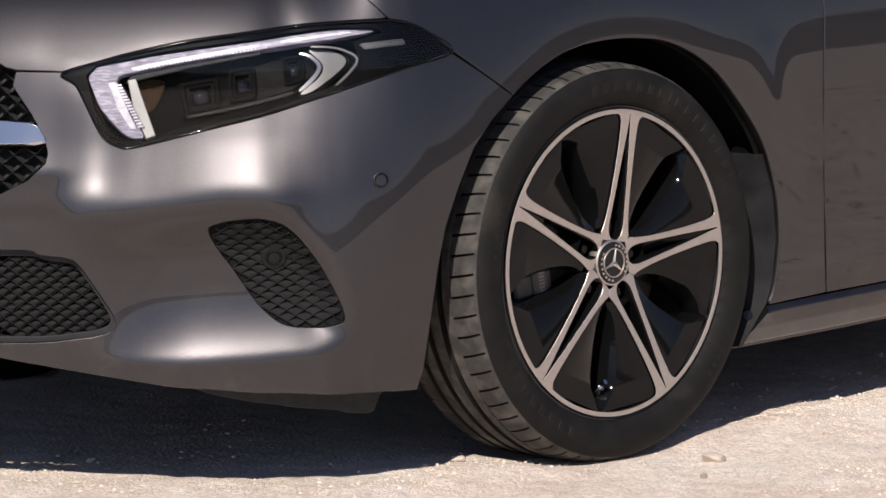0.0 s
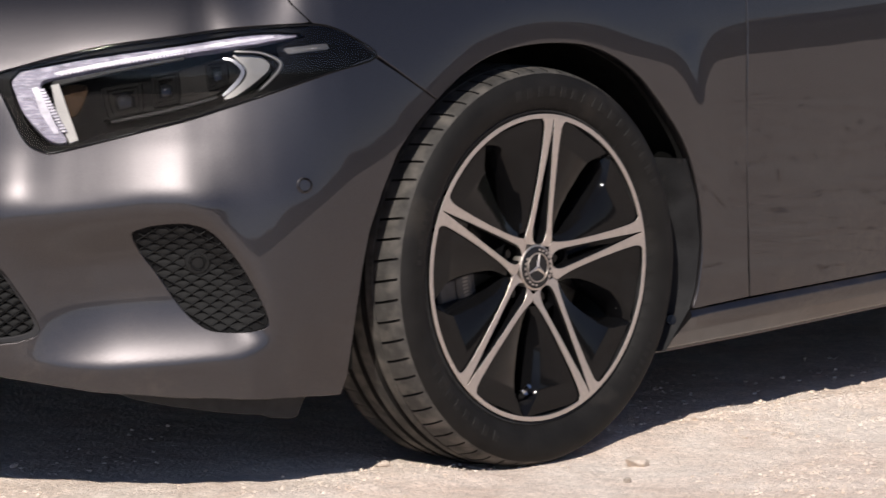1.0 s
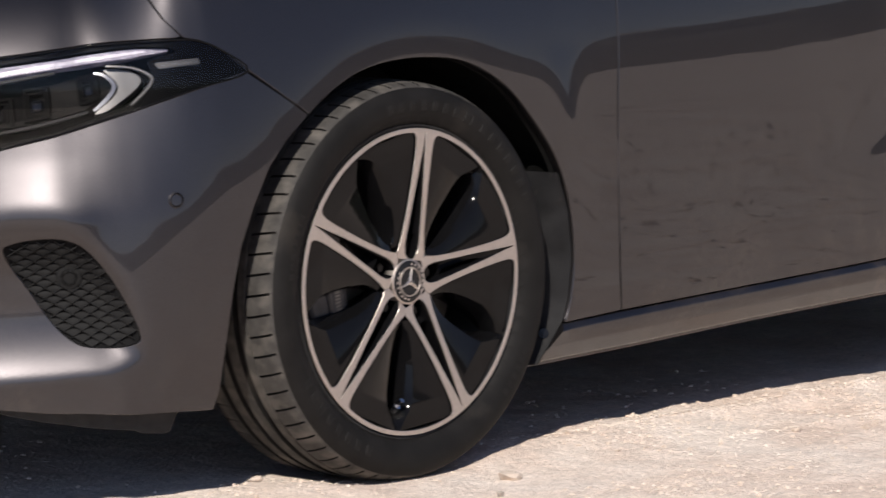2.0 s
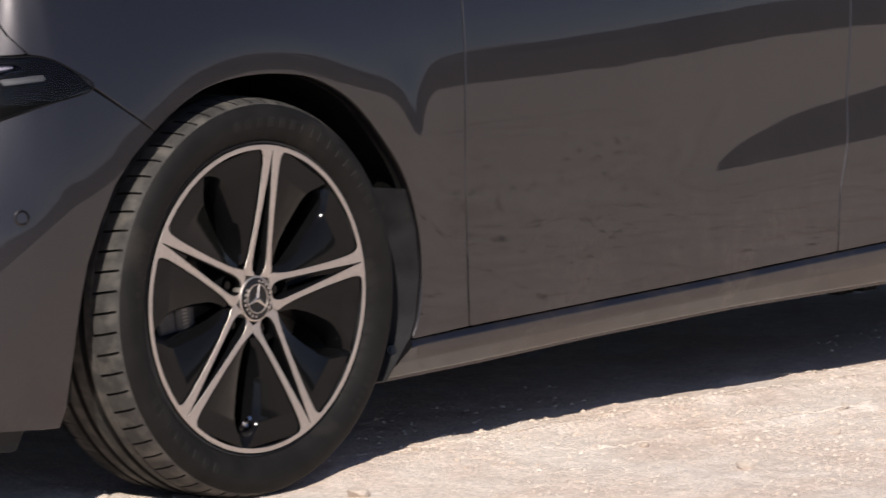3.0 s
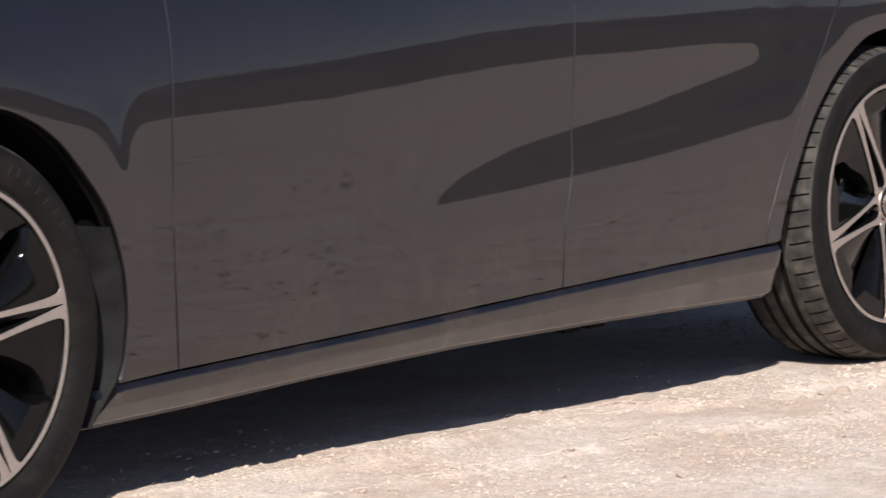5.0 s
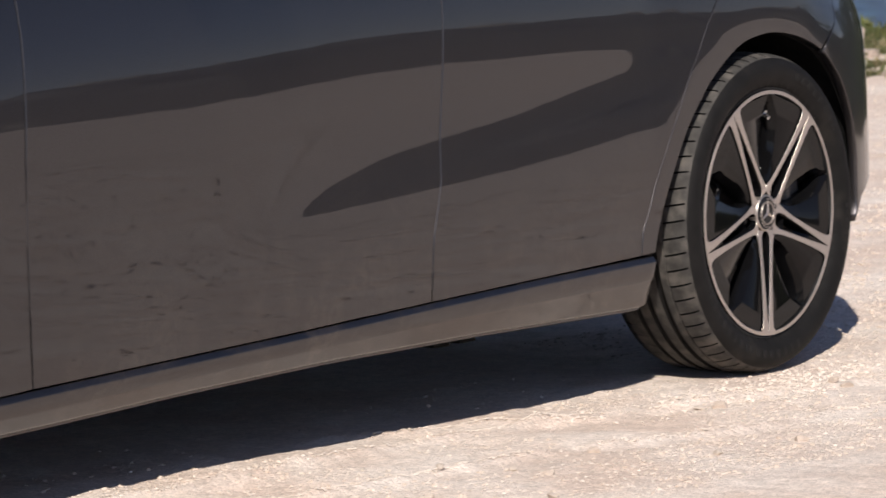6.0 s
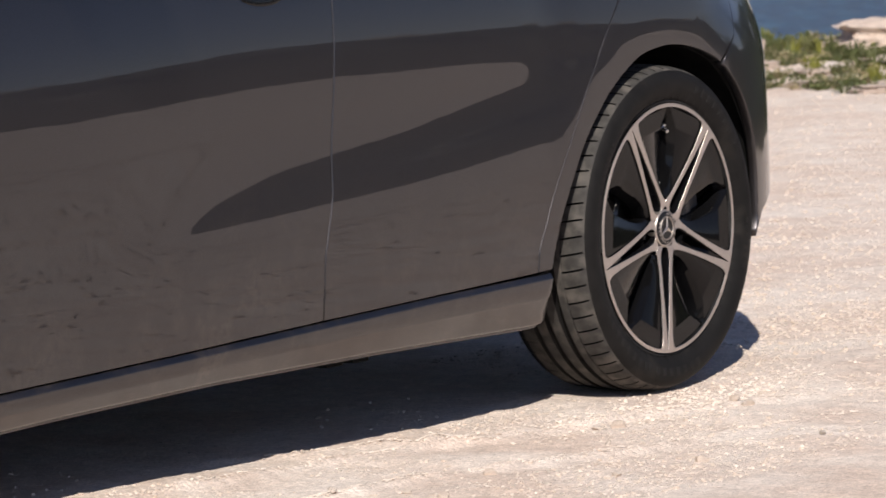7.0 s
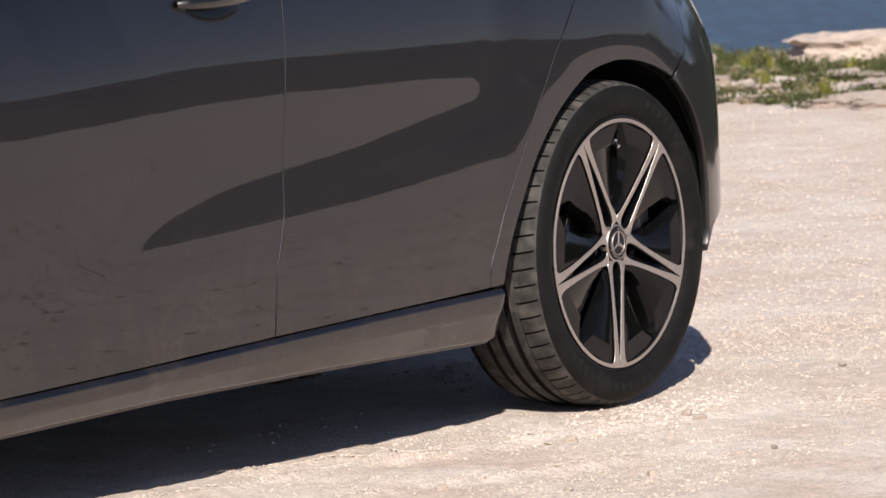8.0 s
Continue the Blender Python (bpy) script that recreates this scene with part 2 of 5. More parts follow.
def skin_depth():
    u, z = np.meshgrid(GU, GZ, indexing="ij")
    slope = np.tan(np.radians(lean(u, z)))
    d = np.cumsum(slope, axis=1) * .005
    d -= d[:, [40]]
    # the bumper's scooped flank, between the lower ledge and the crease over the side grille
    ledge = np.interp(u, [-1.2, -.96, -.87, -.80, -.69, -.595, -.545], [.246, .236, .226, .223, .228, .236, .254])
    crease = np.interp(u, [-1.2, -1.01, -.93, -.86, -.73, -.675, -.64, -.60, -.56], [.44, .447, .458, .465, .475, .473, .462, .435, .40])
    border = np.interp(z, [.22, .26, .36, .43, .47], [-.525, -.530, -.560, -.595, -.640])
    amount = smooth(0, -.055, u - border) * smooth(-1.0, -.78, u)
    d += amount * (.034 * (1 - (1 - np.clip((z - ledge) / .120, 0, 1)) ** 2) - .034 * smooth(-.090, -.008, z - crease))
    # the upright ridge beside the radiator grille
    d -= .009 * np.exp(-((u + .935) / .045) ** 2) * smooth(.40, .50, z) * (1 - smooth(.62, .68, z))
    soft = d.copy()
    for _ in range(40):                                          # an even sweep above the bumper's crease
        soft[:, 1:-1] = (soft[:, :-2] + 2 * soft[:, 1:-1] + soft[:, 2:]) / 4
    upper = smooth(.485, .53, z) * smooth(-.36, -.46, u)
    d = d * (1 - upper) + soft * upper
    for _ in range(3):                                           # ease the small kinks
        d[1:-1, 1:-1] = (d[1:-1, 1:-1] * 2 + d[2:, 1:-1] + d[:-2, 1:-1] + d[1:-1, 2:] + d[1:-1, :-2]) / 6
    return d


DEPTH = skin_depth()


def plan_at(u):
    p = np.stack([np.interp(u, PLAN_U, PLAN[:, 0]), np.interp(u, PLAN_U, PLAN[:, 1])], -1)
    a, b = np.clip(u - .012, U0, U1), np.clip(u + .012, U0, U1)
    t = np.stack([np.interp(b, PLAN_U, PLAN[:, 0]) - np.interp(a, PLAN_U, PLAN[:, 0]), np.interp(b, PLAN_U, PLAN[:, 1]) - np.interp(a, PLAN_U, PLAN[:, 1])], -1)
    t /= np.linalg.norm(t, axis=-1, keepdims=True)
    return p, np.stack([-t[..., 1], t[..., 0]], -1)              # the place and the way inwards


def skin(u, z, inset=0.0):
    """Places on the car's skin (arrays of u and z), set in by some metres."""
    u, z = np.asarray(u, float), np.asarray(z, float)
    fu, fz = np.clip((u - GU[0]) / .005, 0, len(GU) - 1.001), np.clip((z - GZ[0]) / .005, 0, len(GZ) - 1.001)
    i, j = fu.astype(int), fz.astype(int)
    a, b = fu - i, fz - j
    d = DEPTH[i, j] * (1 - a) * (1 - b) + DEPTH[i + 1, j] * a * (1 - b) + DEPTH[i, j + 1] * (1 - a) * b + DEPTH[i + 1, j + 1] * a * b
    p, n = plan_at(u)
    q = p + n * (d + inset)[..., None]
    return np.concatenate([q, z[..., None]], -1)


def skin_normal(u, z):
    u, z = np.asarray(u, float), np.asarray(z, float)
    e, w = .006, .006 + .016 * smooth(-.45, -.55, u)
    a = skin(np.clip(u + w, U0, U1), z) - skin(np.clip(u - w, U0, U1), z)
    b = skin(u, z + e) - skin(u, z - e)
    n = np.cross(a, b)
    n /= np.linalg.norm(n, axis=-1, keepdims=True)
    # shading normals only: tilted to place the bumper's sheen and the tail's reflections
    front = smooth(-.42, -.56, u)
    tail = smooth(3.03, 3.10, u)
    up = np.interp(z, [.46, .48, .50, .52, .545, .57, .62, .68, .72, .76, .80, .90], [0, 3.0, 3.0, 1.4, -1.4, -5.5, -8.5, -8, -5, -7, -9, -9]) * front
    up = up - 4 * smooth(-.84, -.89, u) * smooth(.48, .52, z) * (1 - smooth(.66, .70, z)) + tail * np.interp(z, [.47, .53, .62, .72], [0, 7, 5, -9])
    ahead = np.interp(u, [-1.05, -.97, -.92, -.88, -.84, -.80, -.76, -.72, -.70, -.68, -.64, -.60, -.56, -.52, -.48], [0, -7, -2.5, -6, -9, -8, -4.5, 1.5, 4.2, 6.5, 10.5, 7.5, 1, 0, 0]) * smooth(.455, .495, z) * (1 - smooth(.66, .70, z))
    up = up - 21 * smooth(-.945, -1.0, u) * (1 - smooth(.505, .53, z)) * smooth(.43, .46, z)      # tilted down beside the radiator grille, so it mirrors the ground
    # tilted up between front arch and door, for a wedge of mirrored hills
    mid, wide = np.interp(z, [.53, .60, .66], [.399, .384, .372]), np.interp(z, [.53, .60, .66], [.005, .022, .042])
    up = up + 3.6 * smooth(.535, .575, z) * (1 - smooth(.66, .70, z)) * np.exp(-((u - mid) / wide) ** 2)
    n[..., 2] += np.tan(np.radians(up))
    n[..., 0] -= np.tan(np.radians(ahead)) * .7
    n[..., 1] += np.tan(np.radians(ahead)) * .7 * np.sign(-n[..., 1])
    return n / np.linalg.norm(n, axis=-1, keepdims=True)

from mathutils.geometry import delaunay_2d_cdt


# ---- mesh helpers ----
def finish(name, bm, mat, parent=None, label="", flat=False, recalc=True):
    if recalc:
        bmesh.ops.recalc_face_normals(bm, faces=bm.faces)
    me = bpy.data.meshes.new(name)
    bm.to_mesh(me)
    bm.free()
    for m in mat if isinstance(mat, (list, tuple)) else (mat,):
        me.materials.append(m)
    if not flat:
        me.shade_smooth()
        me.set_sharp_from_angle(angle=radians(34))
    ob = new(name, me)
    if parent:
        ob.parent = parent
    return tagged(ob, label)


part = finish


def empty(name, at=(0, 0, 0)):
    ob = new(name)
    ob.location, ob.empty_display_size = at, 0.1
    return ob


# ---- panels cut from the car's skin ----
def inside(u, z, loop):
    """Whether points lie within a closed loop (arrays of u and z)."""
    u, z = np.atleast_1d(np.asarray(u, float)), np.atleast_1d(np.asarray(z, float))
    p = np.array(loop, float)
    q = np.roll(p, -1, axis=0)
    cross = (p[None, :, 1] > z[:, None]) != (q[None, :, 1] > z[:, None])
    rise = np.where(q[:, 1] == p[:, 1], 1e-9, q[:, 1] - p[:, 1])
    at = (q[None, :, 0] - p[None, :, 0]) * (z[:, None] - p[None, :, 1]) / rise[None] + p[None, :, 0]
    return ((cross & (u[:, None] < at)).sum(1) % 2) == 1


def rounded(p, n=6):
    p = list(p)
    return [tuple(q) for q in catmull([p[-1]] + p + p[:2], n)[:-1]]


def panel(name, outline, parent, mat=None, holes=(), inset=0.0, step=(0.03, 0.02), flange=0.018, label="", far=False, facing=None):
    """A sheet of the skin within an outline of (u, z), with its edges turned in. far: on the car's other side."""
    loops = []
    for loop in (outline, *holes):
        dense = []
        for (a, b), (c, d) in zip(loop, list(loop[1:]) + [loop[0]]):
            k = max(1, math.ceil(max(abs(c - a) / step[0], abs(d - b) / step[1])))
            dense += [(a + (c - a) * i / k, b + (d - b) * i / k) for i in range(k)]
        loops.append(dense)
    pts, edges = [], []
    for loop in loops:
        n0 = len(pts)
        pts += loop
        edges += [(n0 + i, n0 + (i + 1) % len(loop)) for i in range(len(loop))]
    border = np.array(pts)
    lo, hi = border.min(0), border.max(0)
    gu, gz = np.meshgrid(np.arange(lo[0], hi[0], step[0]), np.arange(lo[1], hi[1], step[1]), indexing="ij")
    gz[1::2] += step[1] / 2
    gu, gz = gu.ravel(), gz.ravel()
    good = inside(gu, gz, loops[0])
    for h in loops[1:]:
        good &= ~inside(gu, gz, h)
    gu, gz = gu[good], gz[good]
    if len(gu):
        near = np.min(np.abs(gu[:, None] - border[None, :, 0]) + np.abs(gz[:, None] - border[None, :, 1]), axis=1)
        pts += list(zip(gu[near > .22 * sum(step)], gz[near > .22 * sum(step)]))
    co, _, tris, *_ = delaunay_2d_cdt([Vector(p) for p in pts], edges, [], 0, 1e-5)
    uz = np.array([tuple(v) for v in co])
    mid = uz[np.array(tris)].mean(1)
    good = inside(mid[:, 0], mid[:, 1], loops[0])
    for h in loops[1:]:
        good &= ~inside(mid[:, 0], mid[:, 1], h)
    faces = [list(t) for t, ok in zip(tris, good) if ok]
    at, nor = skin(uz[:, 0], uz[:, 1], inset), skin_normal(uz[:, 0], uz[:, 1])
    if facing:                                                    # only its shading normals lean, which sets where the horizon mirrors: heights and degrees
        e = np.radians(np.interp(uz[:, 1], *facing))
        flat = nor[:, :2] / np.linalg.norm(nor[:, :2], axis=1, keepdims=True)
        nor = np.c_[flat * np.cos(e)[:, None], np.sin(e)]
    owner = {}
    for f in faces:
        for a, b in zip(f, f[1:] + f[:1]):
            owner.setdefault((min(a, b), max(a, b)), []).append(f)
    rim = [(a, b, fs[0]) for (a, b), fs in owner.items() if len(fs) == 1]
    verts, normals = [Vector(p) for p in at], [Vector(n) for n in nor]
    # the turned-in edge
    outward = {}
    for a, b, f in rim:
        c = sum((verts[v] for v in f), Vector()) / len(f)
        along = (verts[b] - verts[a]).normalized()
        out = (verts[a] + verts[b]) / 2 - c
        out = (out - along * out.dot(along)).normalized()
        for k in (a, b):
            outward[k] = outward.get(k, Vector()) + out
    ring = {}
    for k, out in outward.items():
        out.normalize()
        n = normals[k]
        ring[k] = (len(verts), len(verts) + 1, len(verts) + 2)
        verts += [verts[k].copy(), verts[k] - n * .0020 + out * .0013, verts[k] - n * flange + out * .0014]
        normals += [(n + out * .35).normalized(), (n * .35 + out).normalized(), out]
    for a, b, f in rim:
        for s in (0, 1):
            faces.append([ring[a][s], ring[b][s], ring[b][s + 1], ring[a][s + 1]])
    if far:
        for v, n in zip(verts, normals):
            v.y, n.y = 2 * MID - v.y, -n.y
    me = bpy.data.meshes.new(name)
    # wind every face towards its normal
    turned = []
    for f in faces:
        p = [verts[i] for i in f]
        n = (p[1] - p[0]).cross(p[2] - p[0]) if len(p) == 3 else (p[2] - p[0]).cross(p[3] - p[1])
        turned.append(f if n.dot(sum((normals[i] for i in f), Vector())) >= 0 else f[::-1])
    me.from_pydata(verts, [], turned)
    me.materials.append(mat or PAINT)
    me.shade_smooth()
    me.normals_split_custom_set_from_vertices(normals)
    ob = new(name, me)
    ob.parent = parent
    return tagged(ob, label)


REAR_ARCH = [tuple(p) for p in catmull([(3.097, .17), (3.096, .25), (3.098, .33), (3.097, .400), (3.089, .445), (3.075, .492), (3.034, .556), (2.993, .599), (2.940, .638), (2.880, .661), (2.812, .676), (2.748, .681), (2.690, .676), (2.635, .664), (2.582, .639), (2.535, .609),
                                        (2.499, .581), (2.434, .516), (2.391, .454), (2.341, .371), (2.313, .309), (2.302, .274), (2.29, .24)], 5)]


car = tagged(empty("car", (0, 0, 0)), "dark grey metallic hatchback parked on pale gravel", "car")
GAP = .0026
SILL = [(.30, .2150), (.51, .2215), (.814, .230), (1.16, .239), (1.57, .252), (1.922, .262), (2.34, .270)]
DOOR_A = [(.508, .223), (.506, .291), (.507, .355), (.509, .46), (.513, .58), (.523, .70), (.529, .77), (.531, .82), (.530, .93)]
DOOR_B = [(1.571, .253), (1.582, .367), (1.602, .43), (1.614, .47), (1.621, .55), (1.636, .65), (1.650, .76), (1.658, .84), (1.664, .94)]
DOOR_C = [(2.255, .272), (2.260, .314), (2.285, .36), (2.315, .417), (2.379, .515), (2.436, .604), (2.475, .655), (2.514, .709), (2.596, .805), (2.70, .95)]
LAMP = [(-.990, .666), (-.897, .689), (-.797, .708), (-.716, .717), (-.624, .726), (-.535, .732), (-.457, .735), (-.415, .732), (-.376, .715), (-.334, .681),
        (-.431, .659), (-.532, .630), (-.604, .612), (-.671, .596), (-.734, .583), (-.789, .571), (-.869, .554), (-.894, .556), (-.919, .571), (-.942, .609), (-.966, .647)]
FOG = rounded([(-.757, .426), (-.743, .435), (-.712, .441), (-.668, .441), (-.631, .425), (-.592, .379), (-.565, .331), (-.550, .295), (-.550, .278), (-.568, .271),
               (-.593, .269), (-.637, .273), (-.664, .288), (-.690, .315), (-.723, .364), (-.749, .400)], 4)
LOWER = [(U0 + .004, .392), (-1.087, .403), (-1.016, .394), (-.973, .388), (-.957, .378), (-.941, .355), (-.915, .313), (-.9045, .292), (-.903, .280), (-.911, .2715), (-.932, .2655), (-.960, .262), (-1.095, .256), (U0 + .004, .275)]
LOWER = LOWER[:1] + [tuple(p) for p in catmull(LOWER, 4)[:-1]] + LOWER[-2:]
UPPER = [(U0 + .004, .70), (-1.133, .696), (-1.088, .673), (-1.070, .648), (-1.036, .606), (-1.011, .569), (-1.005, .546), (-1.008, .531), (-1.036, .505), (-1.080, .485), (-1.157, .480), (U0 + .004, .46)]


FRONT_ARCH = [tuple(p) for p in catmull([(-.27, .57), (-.221, .609), (-.168, .643), (-.107, .669), (-.030, .682), (.062, .682), (.146, .668), (.231, .626), (.302, .559), (.356, .488), (.385, .405), (.392, .328), (.380, .252), (.365, .2165), (.35, .19)], 5)]


def shift(p, du=0.0, dz=0.0):
    return [(u + du, z + dz) for u, z in p]


def body_panels(far):
    bottom = [(-.424, .162), (-.560, .167), (-.694, .174), (-.823, .186), (-.954, .210), (-1.086, .235), (U0 + .003, .262)]
    edge = [(-.413, .192), (-.406, .240), (-.398, .292), (-.387, .355), (-.372, .414), (-.344, .475), (-.311, .532), (-.270, .573), (-.2245, .6065)]
    gap = [(-.278, .643), (-.336, .680)]
    top = [(u, z - GAP) for u, z in catmull([LAMP[8]] + LAMP[9:] + LAMP[:2], 4)[4:]] + [(-.991, .666), (-1.030, .667), (-1.067, .668)]
    front = UPPER[3:]
    loop = bottom[::-1] + edge + [(u - GAP, z) for u, z in gap] + top + front[0:] + [(U0 + .003, .46), (U0 + .003, .392)] + LOWER[1:-1]
    loop += [(U0 + .003, .275)]
    panel("front_bumper", loop, car, holes=[FOG], step=(.011, .007), far=far)
    fender = FRONT_ARCH + [(u - GAP, z) for u, z in DOOR_A] + [(.2, .935), (-.1, .90), (-.36, .86), (-.492, .822), (-.465, .766), (-.439, .739), (-.412, .734), (-.374, .717), (-.330, .682), (-.276, .645)]
    panel("fender", fender, car, far=far, step=(.012, .010))
    door = [(u + GAP, z) for u, z in DOOR_A] + [(u - GAP, z) for u, z in DOOR_B[::-1]] + [(u, z + .001) for u, z in SILL[-3:0:-1] if .53 < u < 1.56]
    panel("front_door", door, car, far=far)
    door = [(u + GAP, z) for u, z in DOOR_B] + [(u - GAP, z) for u, z in DOOR_C[::-1]] + [(u, z + .001) for u, z in SILL[-2:0:-1] if 1.60 < u < 2.2]
    panel("rear_door", door, car, far=far)
    quarter = [(u + GAP, z) for u, z in DOOR_C] + [(3.0, .96), (3.55, .93), (U1 - .004, .93), (U1 - .004, .89), (3.3, .885), (3.10, .862), (3.040, .78), (3.008, .688)] + [p for p in REAR_ARCH if p[0] < 2.941]
    panel("rear_quarter_panel", quarter, car, far=far, step=(.025, .014))
    rear = [p for p in REAR_ARCH if p[0] > 2.944 and p[1] > .285][::-1] + [(3.082, .268), (3.125, .318), (3.2, .345), (3.5, .36), (U1 - .004, .36), (U1 - .004, .8865), (3.3, .8815), (3.102, .8585), (3.0425, .778), (3.0105, .686)]
    panel("rear_bumper", rear, car, far=far, step=(.025, .02))
    hood = [(-1.066, .672), (-.990, .669)] + [(u, z + GAP + .001) for u, z in catmull(LAMP[0:8], 5)] + [(-.444, .740), (-.469, .767), (-.498, .823), (-.53, .86), (U0 + .003, .86), (U0 + .003, .705), (-1.131, .701), (-1.087, .677)]
    panel("hood", hood, car, far=far, step=(.02, .012))


body_panels(False)
body_panels(True)


# ---- wheels ----
def lathe(bm, profile, n=96, mat=0, closed=False):
    """Turns a profile of (depth, radius) about the wheel's axle (y)."""
    rows = []
    for k in range(n):
        a = 2 * math.pi * k / n
        rows.append([bm.verts.new((r * math.sin(a), y, r * math.cos(a))) for y, r in profile])
    m = len(profile)
    for k in range(n):
        for j in range(m if closed else m - 1):
            f = bm.faces.new((rows[k][j], rows[(k + 1) % n][j], rows[(k + 1) % n][(j + 1) % m], rows[k][(j + 1) % m]))
            f.material_index = mat
    return rows


def polar(r, s, a):
    """A point at radius r along a spoke's middle line at angle a (radians), s metres aside of it."""
    return r * math.sin(a) + s * math.cos(a), r * math.cos(a) - s * math.sin(a)


def dish(r):
    return .014 * (1 - min(r, .25) / .25) ** 1.3


SPOKE = [(.2418, .0008, .0350), (.2400, .0008, .0278), (.2365, .0010, .0232), (.2300, .0014, .0202), (.2180, .0024, .0188), (.2000, .0042, .0185), (.1750, .0066, .0188),
         (.1500, .0088, .0197), (.1250, .0110, .0210), (.1000, .0131, .0227), (.0880, .0141, .0238), (.0780, .0149, .0249), (.0700, .0156, .0261), (.0630, .0160, .0274), (.0560, .0158, .0290),
         (.0500, .0149, .0308), (.0450, .0130, .0318), (.0410, .0102, .0296), (.0380, .0062, .0276), (.0355, .0004, .0258)]


def spoke_edge(r):
    rs, ss = [p[0] for p in SPOKE[::-1]], [p[2] for p in SPOKE[::-1]]
    return float(np.interp(r, rs, ss))


def tyre_mesh():
    bm = bmesh.new()
    pitch, count = 2 * math.pi / 62, 62
    profile = [(.016, .2500), (.006, .2545), (-.001, .2610), (-.0070, .2700), (-.0105, .2800), (-.0118, .2895), (-.0105, .2985), (-.0065, .3065), (-.0010, .3120), (.0035, .3148),
               (.0090, .3172), (.0160, .3192), (.0250, .3208), (.0360, .3220), (.0470, .3229), (.0480, .3200), (.0510, .3200), (.0520, .3230), (.0660, .3238), (.0680, .3165), (.0780, .3165), (.0800, .3241),
               (.1020, .3245), (.1040, .3180), (.1130, .3180), (.1150, .3245), (.1370, .3241), (.1390, .3178), (.1470, .3178), (.1490, .3238), (.1800, .3225), (.1960, .3170), (.2070, .3050), (.2120, .2900), (.2090, .2720), (.1980, .2540)]
    rows = []
    for k in range(count):
        for part_of, cut in ((0, 0), (.045, 1), (.085, 1), (.13, 0), (.42, 0), (.72, 0)):
            row = []
            for y, r in profile:
                shear = 1.1 * max(0.0, .05 - y) ** 1.2 * 8 if .0 < y < .06 else 0
                a = (k + part_of + shear) * pitch
                if cut and .003 < y < .0490:
                    r -= .0045 * min(1, (y - .001) / .012)
                if cut and .118 < y < .136 or cut and .152 < y < .19:
                    r -= .004
                r = .25 + (r - .25) * 1.042 if r > .25 else r
                row.append(bm.verts.new((r * math.sin(a), y, r * math.cos(a))))
            rows.append(row)
    for k, row in enumerate(rows):
        nxt = rows[(k + 1) % len(rows)]
        for j in range(len(profile) - 1):
            f = bm.faces.new((row[j], nxt[j], nxt[j + 1], row[j + 1]))
            # groove and sipe faces take the darker rubber: their shade is in the colour
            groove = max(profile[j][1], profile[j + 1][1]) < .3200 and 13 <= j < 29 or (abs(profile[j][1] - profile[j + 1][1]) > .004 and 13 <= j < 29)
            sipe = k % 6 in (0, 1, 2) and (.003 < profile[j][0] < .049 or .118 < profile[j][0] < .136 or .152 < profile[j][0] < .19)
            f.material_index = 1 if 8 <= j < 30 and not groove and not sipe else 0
    return bm


def strip(bm, rows, mat=0):
    """Quads between rows of points."""
    vs = [[bm.verts.new(p) for p in row] for row in rows]
    for a, b in zip(vs, vs[1:]):
        for i in range(len(a) - 1):
            f = bm.faces.new((a[i], a[i + 1], b[i + 1], b[i]))
            f.material_index = mat
    return vs


